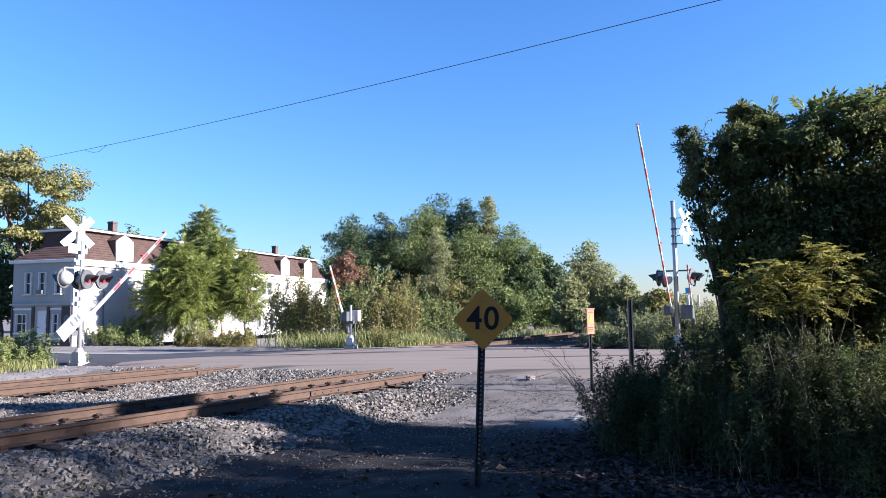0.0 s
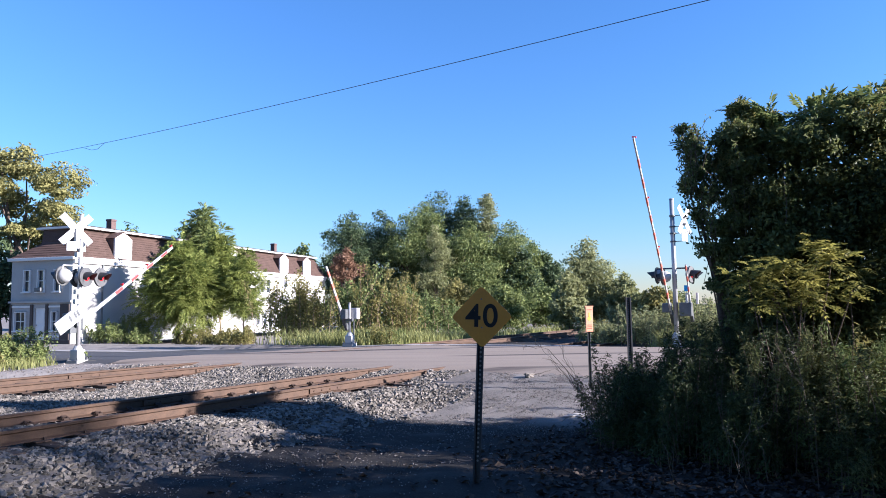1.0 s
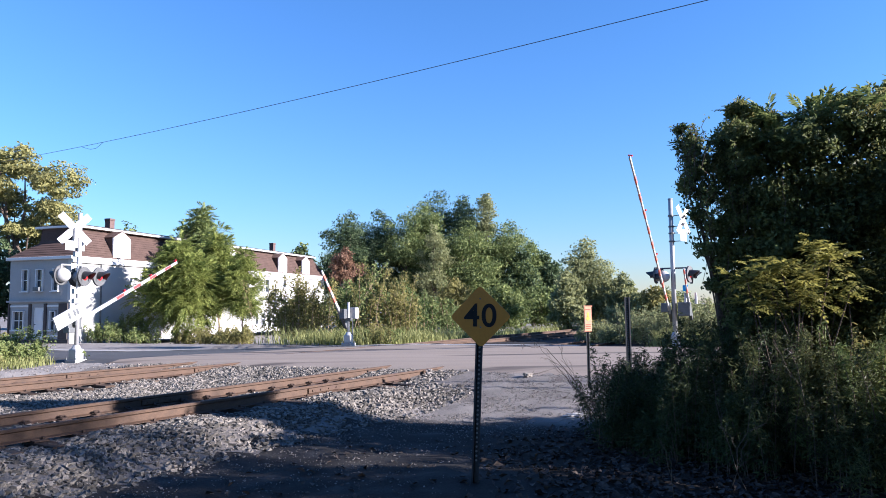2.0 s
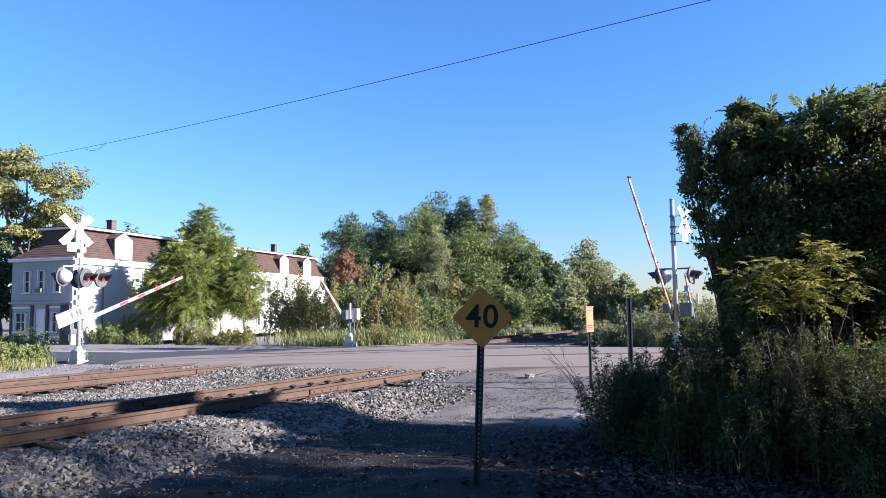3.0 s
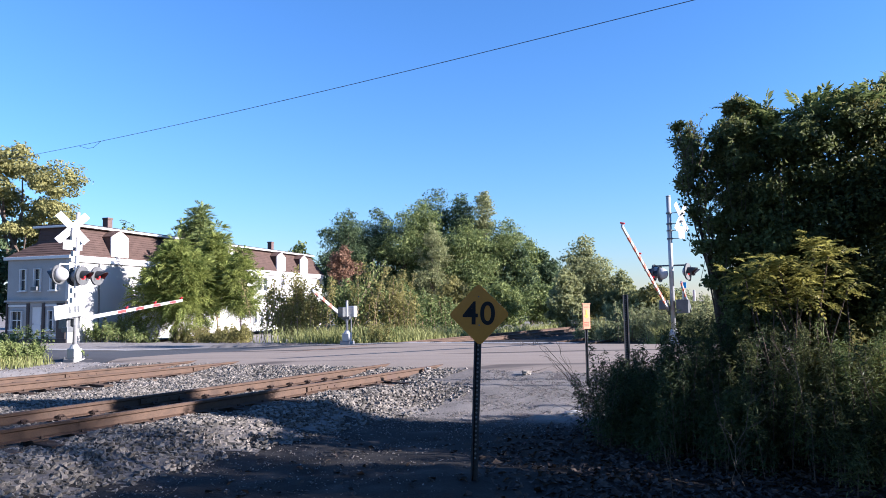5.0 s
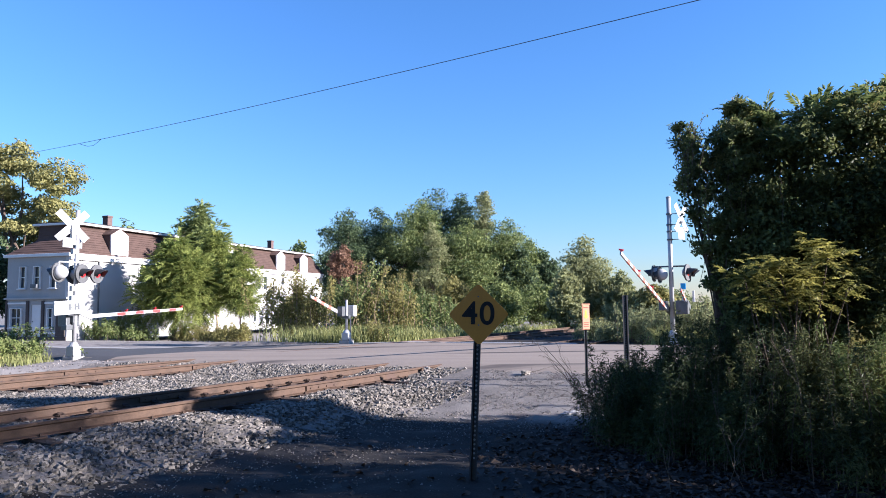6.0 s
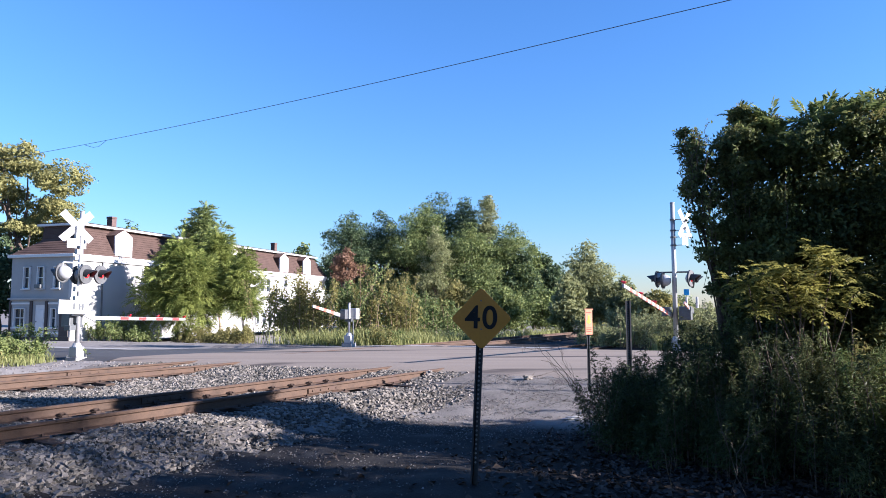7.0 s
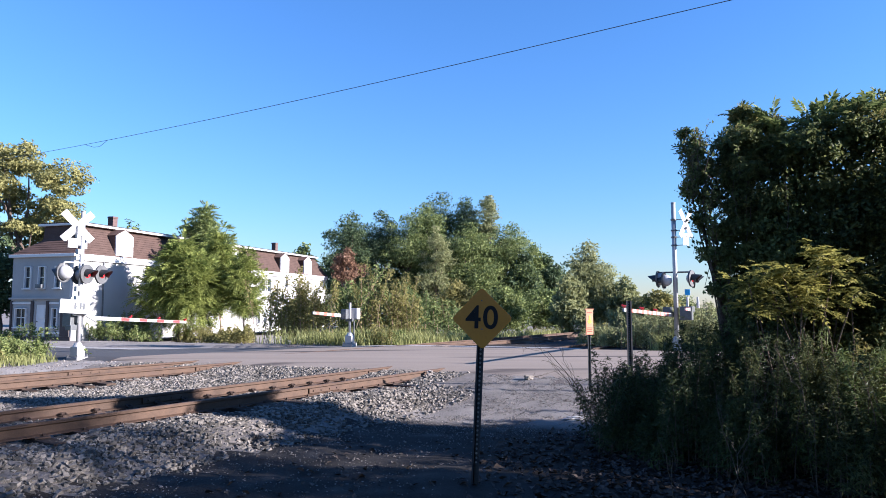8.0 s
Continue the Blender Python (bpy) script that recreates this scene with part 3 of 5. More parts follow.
def tree(label, x, y, h, r, leaf, size, n, k=16, low=0.25, seed=0, kind="leaf", z0=None, cr=0.42, top=0.35, trunk=0.16, name="tree", category="tree", shell=0.45, extra=None, bark=None):
    rng = np.random.default_rng(seed)
    g = gz(x, y) if z0 is None else z0
    t = thing(name, pose(x, y, g), label, category)
    cl = spread_clumps(0, 0, low * (h - g), h - g, r, k, rng, cr, top) + list(extra or [])
    part("trunk", limbs(B(), (0, 0, -0.15), cl, trunk, rng), bark or M_bark, t)
    P, d = clump_points(cl, n, rng, shell)
    P[:, 2] = np.maximum(P[:, 2], 0.05)
    if kind == "leaf":
        me = leaf_mesh("crown", P, d * 1.0 + np.array([0, 0, 0.25]), size, rng, rnd=0.6)
    else:
        me = frond_mesh("crown", P, d + np.array([0, 0, 0.25]), size, rng)
    link_mesh("crown", me, leaf, t)
    return t


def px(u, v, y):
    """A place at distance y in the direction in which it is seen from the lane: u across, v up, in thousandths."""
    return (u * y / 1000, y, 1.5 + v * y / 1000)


def vine_tree(label, spec, n, seed, leaf=L_vine, size=0.07, kind="leaf", sprays=110, spray=0.4, hang=0, tips=3600):
    rng = np.random.default_rng(seed)
    cl = []
    for u, v, r, y, ry in spec:
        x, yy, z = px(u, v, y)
        cl.append((x, yy, z, r * 0.97, ry, r * 1.02))
    bx, by = float(np.mean([c[0] for c in cl])), float(np.mean([c[1] for c in cl]))
    g = gz(bx, by)
    t = thing("tree", pose(bx, by, g), label, "tree", "overgrown trees beside the lane")
    loc = [(c[0] - bx, c[1] - by, c[2] - g, *c[3:]) for c in cl]
    bm = B()
    for q in range(3):
        limbs(bm, (rng.normal(0.5, 0.3), rng.normal(0.2, 0.3), -0.2), [loc[i] for i in rng.choice(len(loc), min(6, len(loc)), False)], 0.035, rng, 5)
    part("trunk", bm, M_bark, t)
    # smaller tufts standing out of the front and the top
    tufts = []
    for c in loc:
        for q in range(5):
            a, e = rng.uniform(0, 6.283), rng.uniform(0.15, 1.0)
            k = c[3] * rng.uniform(0.2, 0.38)
            tufts.append((c[0] + math.cos(a) * c[3] * 0.95 * e, c[1] - c[4] * math.sqrt(max(0, 1 - e * e)) * 1.05 - 0.05, c[2] + math.sin(a) * c[5] * 0.95 * e, k, k, k * rng.uniform(0.7, 1.3)))
    P, d = clump_points(loc + tufts, int(n * 1.45), rng, 0.12, 0.26)
    link_mesh("crown", leaf_mesh("crown", P, d * 0.7 + np.array([0, 0, 0.4]), size, rng, 0.62), leaf, t)
    if hang:
        low = [c for c in loc if c[0] < np.mean([q[0] for q in loc])]
        bm, PP, DD = B(), [], []
        for q in range(hang):
            c = low[rng.integers(0, len(low))]
            a = Vector((c[0] + rng.normal(0, c[3] * 0.6), c[1] - 0.3 + rng.normal(0, 0.2), c[2] - c[5] * 0.4))
            n_ = 7
            ln = rng.uniform(0.35, 1.0)
            pts = [a + Vector((rng.normal(0, 0.03), rng.normal(0, 0.03), -ln * i / n_)) for i in range(n_ + 1)]
            sweep(bm, pts, 0.004, 4)
            k = 34
            tt = rng.random(k)
            PP.append(np.array([np.array(pts[int(z * n_)]) for z in tt]) + rng.normal(0, 0.035, (k, 3)))
            DD.append(rng.normal(0, 1, (k, 3)))
        tagged(part("hanging_vine", bm, M_bark, t, "thin hanging vine strands"), kind="stuff")
        link_mesh("vine_leaf", leaf_mesh("vine_leaf", np.concatenate(PP), np.concatenate(DD), 0.06, rng, 0.6), leaf, t)["kind"] = "stuff"
    # fine shoots round the top; their pale colour also carries the sunlight
    C = np.array(loc)
    hi = C[np.argsort(-(C[:, 2] + C[:, 5]))[: max(3, len(C) // 2)]]
    kk = rng.integers(0, len(hi), tips)
    d = rng.normal(0, 1, (tips, 3))
    d[:, 2] = np.abs(d[:, 2]) + 0.15
    d /= np.linalg.norm(d, axis=1, keepdims=True)
    Q = hi[kk, :3] + d * hi[kk, 3:] * rng.uniform(0.85, 1.22, (tips, 1)) + rng.normal(0, 0.03, (tips, 3))
    link_mesh("sunlit_shoot", leaf_mesh("sunlit_shoot", Q, d, 0.05, rng, 0.45), L_olive, t, "fine leafy shoots, paler to put sun on the top")["kind"] = "stuff"
    if sprays > 0:
        # compound leaves standing out of the top of the tangle, lighter for its sunlight
        C = np.array(loc)
        hi = C[np.argsort(-(C[:, 2] + C[:, 5]))[: max(3, len(C) // 3)]]
        k = rng.integers(0, len(hi), sprays)
        d = rng.normal(0, 1, (sprays, 3))
        d[:, 2] = np.abs(d[:, 2]) * 0.9
        d /= np.linalg.norm(d, axis=1, keepdims=True)
        Q = hi[k, :3] + d * hi[k, 3:] * rng.uniform(0.75, 1.1, (sprays, 1))
        link_mesh("top_spray", frond_mesh("top_spray", Q, d + np.array([0, 0, 0.1]), spray, rng), L_mid, t, "compound leaves, paler for the sunlit top")["kind"] = "stuff"
    return t, loc, rng


def weed_patch(name, label, category, spots, height, leaf, lsize, per, seed, slim=0.3, spreadr=0.25, stem_r=0.006, group="", bark=None):
    """Upright leafy stems from one stool of roots."""
    rng = np.random.default_rng(seed)
    x0, y0 = float(np.mean([s[0] for s in spots])), float(np.mean([s[1] for s in spots]))
    g0 = gz(x0, y0)
    t = thing(name, pose(x0, y0, g0), label, category, group)
    bm = B()
    PP, DD = [], []
    for (x, y) in spots:
        g = gz(x, y) - g0
        h = height * rng.uniform(0.6, 1.12)
        lean = rng.normal(0, 0.16, 2) * h
        a = Vector((x - x0, y - y0, g - 0.03))
        m = a + Vector((lean[0] * 0.35, lean[1] * 0.35, h * 0.55))
        b = a + Vector((lean[0], lean[1], h))
        tube(bm, a, m, stem_r * 1.3, stem_r, 5, False)
        tube(bm, m, b, stem_r, stem_r * 0.4, 5, False)
        q = rng.random(per) ** 0.75
        q = 0.12 + 0.9 * q
        ax = np.where(q[:, None] < 0.55, np.array(a)[None] + (np.array(m) - np.array(a))[None] * (q[:, None] / 0.55), np.array(m)[None] + (np.array(b) - np.array(m))[None] * ((q[:, None] - 0.55) / 0.45))
        an = rng.uniform(0, 6.283, per)
        rad = spreadr * (1.3 - q * 0.95) * rng.uniform(0.05, 1.0, per)
        an = np.round(an * 1.6) / 1.6 + rng.normal(0, 0.22, per)
        off = np.stack([np.cos(an) * rad, np.sin(an) * rad, rng.normal(0.02, 0.05, per)], -1)
        PP.append(ax + off)
        DD.append(off / (np.linalg.norm(off, axis=1, keepdims=True) + 1e-6) + np.array([0, 0, 0.5]))
    tagged(part("stalk", bm, bark or M_bark, t), kind="stuff")
    P, D = np.concatenate(PP), np.concatenate(DD)
    link_mesh("foliage", leaf_mesh("foliage", P, D, lsize, rng, slim, 0.1, 0.6), leaf, t)
    return t


def grass(name, label, X, Y, h, leaf, rng, w=0.012, lean=0.35):
    n = len(X)
    Z = zg(X, Y) - 0.02
    P = np.stack([X, Y, Z], -1)
    H = h * rng.uniform(0.4, 1.25, (n, 1))
    a = rng.uniform(0, 6.283, n)
    d = np.stack([np.cos(a), np.sin(a), np.zeros(n)], -1)
    s = np.stack([-np.sin(a), np.cos(a), np.zeros(n)], -1) * w * rng.uniform(0.7, 1.6, (n, 1))
    up = np.array([0, 0, 1.0])
    m = P + up * H * 0.6 + d * H * lean * 0.3
    tip = P + up * H + d * H * lean
    V = np.stack([P - s, P + s, m + s * 0.7, m - s * 0.7, tip], 1).reshape(-1, 3)
    i = np.arange(n)[:, None] * 5
    F = np.concatenate([np.concatenate([i, i + 1, i + 2], 1), np.concatenate([i, i + 2, i + 3], 1), np.concatenate([i + 3, i + 2, i + 4], 1)])
    ob = link_mesh(name, fast_mesh(name, V, F), leaf)
    return tagged(ob, label, "grass", kind="stuff")


# ---- house ----
def wall_cells(bm, length, height, openings, y0, y1):
    """Solid wall along x from y0 to y1 with openings (x0, x1, z0, z1) cut right through."""
    xs = sorted({0, length, *[v for o in openings for v in o[:2]]})
    zs = sorted({0, height, *[v for o in openings for v in o[2:]]})
    grid = {}

    def at(i, j):
        if (i, j) not in grid:
            grid[i, j] = bm.verts.new((xs[i], y0, zs[j]))
        return grid[i, j]
    faces = []
    for i in range(len(xs) - 1):
        for j in range(len(zs) - 1):
            cx, cz = (xs[i] + xs[i + 1]) / 2, (zs[j] + zs[j + 1]) / 2
            if not any(o[0] < cx < o[1] and o[2] < cz < o[3] for o in openings):
                faces.append(bm.faces.new((at(i, j), at(i + 1, j), at(i + 1, j + 1), at(i, j + 1))))
    r = bmesh.ops.extrude_face_region(bm, geom=faces)
    bmesh.ops.translate(bm, verts=[v for v in r["geom"] if isinstance(v, bmesh.types.BMVert)], vec=(0, y1 - y0, 0))
    bmesh.ops.recalc_face_normals(bm, faces=bm.faces)
    return bm


def window_part(parent, x, z, w, h, m, bars=1):
    """Sash window in a wall; m carries wall axes (x along, y inwards) into the house."""
    def put(bm):
        bm.transform(m @ Matrix.Translation((x, 0, z)))
        return bm
    f = 0.05
    bm = wall_cells(B(), w + 2 * f, h + 2 * f, [(f, w + f, f, h + f)], -0.1, 0.1)
    bm.transform(Matrix.Translation((-w / 2 - f, 0, -h / 2 - f)))
    win = part("window", put(bm), M_trim, parent)
    bm = B()
    box(bm, (0, 0.04, 0), (w, 0.06, 0.05))
    part("sash_bar", put(bm), M_trim, win)
    for b in range(1, bars):
        bm = B()
        box(bm, (-w / 2 + w * b / bars, 0.035, 0), (0.04, 0.05, h))
        part("sash_bar", put(bm), M_trim, win)
    bm = B()
    box(bm, (0, 0.08, 0), (w, 0.02, h))
    part("pane", put(bm), M_glass, win, "dark window glass")
    bm = B()
    box(bm, (0, -0.11, -h / 2 - f - 0.03), (w + 0.25, 0.14, 0.06))
    part("sill", put(bm), M_trim, win)
    return win


def house():
    LEN, DEP, H, G = 35.6, 5.12, 5.6, -0.7
    hs = thing("house", pose(-23.92, 45, G, 0, 0, 72.7), "long white two-storey terrace with a brown mansard roof", "house")
    fo = [(6.3, 7.2, 4.0, 5.1), (12.0, 12.9, 3.9, 5.1), (22.1, 22.9, 3.75, 5.1), (23.15, 23.95, 3.75, 5.1), (26.6, 27.2, 4.3, 5.15), (33.6, 34.1, 4.0, 4.7),
          (24.7, 25.4, 2.3, 3.2), (21.5, 22.1, 0.7, 1.9), (22.6, 23.2, 0.7, 1.9), (23.8, 24.4, 0.7, 1.9), (13.0, 13.8, 0.9, 2.2), (29.5, 30.3, 0.9, 2.1)]
    bm = wall_cells(B(), LEN, H, fo, 0, 0.25)
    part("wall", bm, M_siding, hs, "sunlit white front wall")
    mf = Matrix()
    for a, b, c, d in fo:
        window_part(hs, (a + b) / 2, (c + d) / 2, b - a - 0.14, d - c - 0.14, mf)
    # gable end, facing the tracks
    gm = Matrix.Rotation(radians(-90), 4, "Z") @ Matrix.Translation((-DEP, 0, 0))   # wall x runs from the back corner to the front corner
    lower = [(0.4, 1.4, 0.95, 2.25), (2.12, 3.0, 0.35, 2.45), (3.5, 4.02, 0.95, 2.25)]
    upper = [(1.08, 1.68, 3.5, 5.0), (2.25, 2.88, 3.5, 5.0), (3.62, 4.2, 3.5, 5.0)]
    bm = wall_cells(B(), DEP - 0.02, H, lower + upper, 0.02, 0.26)
    bm.transform(gm)
    part("gable_wall", bm, M_siding_shade, hs, "gable wall, white siding greyed to hold its shade")
    for a, b, c, d in upper:
        window_part(hs, (a + b) / 2, (c + d) / 2, b - a - 0.14, d - c - 0.14, gm)
    for (a, b, c, d), bars in ((lower[0], 2), (lower[2], 1)):
        window_part(hs, (a + b) / 2, (c + d) / 2, b - a - 0.14, d - c - 0.14, gm, bars)
    bm = B()
    a, b, c, d = lower[1]
    box(bm, ((a + b) / 2, 0.1, (c + d) / 2), (b - a, 0.06, d - c))
    for zz in (1.0, 1.85):
        box(bm, ((a + b) / 2, 0.06, zz), (b - a - 0.3, 0.03, 0.6), bevel=0.01)
    bm.transform(gm)
    door = part("door", bm, M_trim, hs, "white panelled front door")
    bm = B()
    tube(bm, ((a + 0.12), 0.06, 1.35), ((a + 0.12), 0.0, 1.35), 0.03, seg=8)
    bm.transform(gm)
    part("door_handle", bm, M_darkgalv, door)
    for xx, w in ((1.86, 0.2), (3.14, 0.2), (0.08, 0.12), (4.62, 0.72)):
        bm = B()
        box(bm, (xx, -0.03, 1.55), (w, 0.09, 2.3))
        bm.transform(gm)
        part("porch_post", bm, M_darktrim, hs)
    bm = B()
    box(bm, (DEP / 2, -0.06, 2.86), (DEP + 0.1, 0.2, 0.12))
    bm.transform(gm)
    part("band_board", bm, M_siding_shade, hs)
    for a, b in ((0.15, 1.74), (3.26, 4.24)):
        for z in (0.62, 2.55):
            bm = B()
            box(bm, ((a + b) / 2, -0.012, z), (b - a, 0.05, 0.12))
            bm.transform(gm)
            part("panel_board", bm, M_trim, hs)
    bm = B()
    box(bm, (DEP / 2, -0.02, 0.2), (DEP - 0.1, 0.08, 0.36))
    bm.transform(gm)
    part("plinth", bm, M_darktrim, hs)
    # window air conditioner
    bm = B()
    box(bm, (2.56, -0.16, 3.66), (0.5, 0.3, 0.26), bevel=0.02)
    bm.transform(gm)
    part("air_conditioner", bm, M_darkgalv, hs)
    bm = B()
    box(bm, (LEN - 0.12, DEP / 2, H / 2), (0.24, DEP - 0.5, H))
    part("end_wall", bm, M_siding_shade, hs)
    bm = B()
    box(bm, (LEN / 2, DEP - 0.12, H / 2), (LEN - 0.5, 0.24, H))
    part("back_wall", bm, M_siding, hs)
    # cornice
    bm = B()
    o = 0.2
    box(bm, (LEN / 2, DEP / 2, H + 0.08), (LEN + 2 * o, DEP + 2 * o, 0.2), bevel=0.03)
    box(bm, (LEN / 2, -0.09, H - 0.14), (LEN, 0.16, 0.2))
    part("cornice", bm, M_trim, hs)
    # mansard slopes of shingle courses
    z0, z1, inset = H + 0.18, H + 2.22, 1.0
    # the end and back slopes lie flatter than the front, then turn steep
    def lean(t):
        return -0.1 + 1.3 * min(t / 0.52, 1.0) + 0.15 * max(0.0, t - 0.52)
    for side in ("front", "end", "back", "far"):
        n = 12
        bm = B()
        prev = None
        for i in range(n):
            t0, t1 = i / n, (i + 1) / n
            za, zb = z0 + (z1 - z0) * t0, z0 + (z1 - z0) * t1
            ia, ib = -0.15 + (inset + 0.15) * t0, -0.15 + (inset + 0.15) * t1
            lip = 0.035
            ea, eb = lean(t0), lean(t1)
            if side == "front":
                q = [(ea, ia - lip, za), (LEN - ia, ia - lip, za), (LEN - ib, ib, zb), (eb, ib, zb)]
            elif side == "back":
                q = [(LEN - ia, DEP - ea + lip, za), (ea, DEP - ea + lip, za), (eb, DEP - eb, zb), (LEN - ib, DEP - eb, zb)]
            elif side == "end":
                q = [(ea - lip, DEP - ea, za), (ea - lip, ia, za), (eb, ib, zb), (eb, DEP - eb, zb)]
            else:
                q = [(LEN - ia + lip, ia, za), (LEN - ia + lip, DEP - ea, za), (LEN - ib, DEP - eb, zb), (LEN - ib, ib, zb)]
            low_ = [bm.verts.new(v) for v in q[:2]]
            if prev:
                bm.faces.new((prev[0], prev[1], low_[1], low_[0]))
            up_ = [bm.verts.new(v) for v in (q[3], q[2])]
            f = bm.faces.new((low_[0], low_[1], up_[1], up_[0]))
            f.material_index = 1 if side == "end" and t0 > 0.5 else 0
            prev = up_
        part("mansard_slope", bm, [M_roof, M_roofdark], hs, "brown shingle roof slope")
    bm = B()
    box(bm, ((LEN + 0.27) / 2, (DEP - 0.27) / 2, z1 + 0.05), (LEN - inset - 1.27 + 0.4, DEP - inset - 1.27 + 0.9, 0.14), bevel=0.02)
    part("roof_edge", bm, M_trim, hs)
    bm = B()
    box(bm, ((LEN + 0.27) / 2, (DEP - 0.27) / 2, z1 + 0.16), (LEN - inset - 1.27 + 0.2, DEP - inset - 1.27 + 0.7, 0.08))
    part("flat_roof", bm, M_roofdark, hs)
    # dormers
    for a in (4.3, 17.4, 26.4, 31.2):
        w, hh = 0.82, 1.5
        bm = B()
        out = [(-w, 0), (w, 0), (w, hh), (0, hh + 0.42), (-w, hh)]
        prism(bm, [(a + x, z0 + 0.02 + z) for x, z in out], -0.12, 0.0)
        dm = part("dormer", bm, M_trim, hs, "white gabled dormer")
        bm = B()
        prism(bm, [(a + x * 0.96, z0 + 0.02 + z * 0.98) for x, z in out], 0.0, 1.0)
        part("dormer_cheek", bm, M_roof, dm)
        bm = B()
        for sg in (-1, 1):
            box(bm, (a + sg * w * 0.51, 0.44, z0 + hh + 0.255), (w * 1.2, 1.14, 0.035), rots(0, sg * 30.2, 0))
        part("dormer_roof", bm, M_roof, dm)
        bm = B()
        box(bm, (a, -0.122, z0 + 0.85), (0.8, 0.016, 1.1), bevel=0.004)
        part("boarded_window", bm, M_siding, dm)
    for a, yy, hh in ((6.0, 2.6, 1.2), (14.6, 2.6, 1.1), (28.9, 2.6, 1.3)):
        bm = B()
        box(bm, (a, yy, z1 + hh / 2), (0.46, 0.46, hh))
        box(bm, (a, yy, z1 + hh - 0.08), (0.53, 0.53, 0.14), bevel=0.02)
        part("chimney", bm, M_brick, hs, "brick chimney")
    bm = B()
    tube(bm, (2.5, -0.08, 0.1), (2.5, -0.08, H - 0.2), 0.05, seg=8)
    part("downpipe", bm, M_darkgalv, hs)


# ---- crossing signals ----
def light_unit(parent, loc, turn, back=False):
    """Round background with hooded red lens; faces local -y before the turn."""
    m = Matrix.Translation(loc) @ Matrix.Rotation(radians(turn), 4, "Z")
    bm = B()
    bmesh.ops.create_cone(bm, cap_ends=True, segments=28, radius1=0.3, radius2=0.3, depth=0.025, matrix=Matrix.Rotation(radians(90), 4, "X"))
    bmesh.ops.create_cone(bm, cap_ends=False, segments=28, radius1=0.305, radius2=0.285, depth=0.05, matrix=Matrix.Translation((0, 0.02, 0)) @ Matrix.Rotation(radians(90), 4, "X"))
    bm.transform(m)
    unit = part("signal_light", bm, M_disc, parent, "round signal light with black hood")
    bm = B()
    bmesh.ops.create_uvsphere(bm, u_segments=18, v_segments=8, radius=0.22 if back else 0.19, matrix=Matrix.Translation((0, 0.06, 0)) @ Matrix.Diagonal((1, 1.15 if back else 0.75, 1, 1)))
    for v in list(bm.verts):
        if v.co.y < 0.02:
            v.co.y = 0.02
    for f in bm.faces:
        f.smooth = True
    bm.transform(m)
    part("lamp_housing", bm, M_white if back else M_galv, unit)
    bm = B()
    bmesh.ops.create_uvsphere(bm, u_segments=18, v_segments=8, radius=0.125, matrix=Matrix.Translation((0, -0.015, 0)) @ Matrix.Diagonal((1, 0.3, 1, 1)))
    for f in bm.faces:
        f.smooth = True
    bm.transform(m)
    part("lens", bm, M_lens, unit, "red lens")
    bm = B()
    n = 16
    r0, r1 = 0.15, 0.165
    prev = None
    for i in range(n + 1):
        a = radians(-25 + 230 * i / n)
        reach = 0.16 + 0.2 * max(0.0, math.sin(a))
        cs = []
        for r in (r0, r1):
            cs.append((bm.verts.new((r * math.cos(a), -0.01, r * math.sin(a))), bm.verts.new((r * math.cos(a), -reach, r * math.sin(a) - 0.04))))
        if prev:
            for k in (0, 1):
                bm.faces.new((prev[k][0], prev[k][1], cs[k][1], cs[k][0]))
            bm.faces.new((prev[0][1], prev[1][1], cs[1][1], cs[0][1]))
        prev = cs
    bm.transform(m)
    part("hood", bm, M_black, unit)
    return unit


def crossbuck(parent, loc, turn, flat=45, size=1.22):
    m = Matrix.Translation(loc) @ Matrix.Rotation(radians(turn), 4, "Z")
    for sg, off in ((1, 0), (-1, 0.014)):
        bm = B()
        box(bm, (0, off, 0), (size, 0.012, 0.23), rots(0, sg * flat, 0), bevel=0.004)
        bm.transform(m)
        part("crossbuck_blade", bm, M_white, parent, "white crossbuck blade")
    for z in (-0.15, 0.1):
        bm = B()
        box(bm, (0, 0.06, z), (0.12, 0.1, 0.05))
        bm.transform(m)
        part("bracket", bm, M_galv, parent)


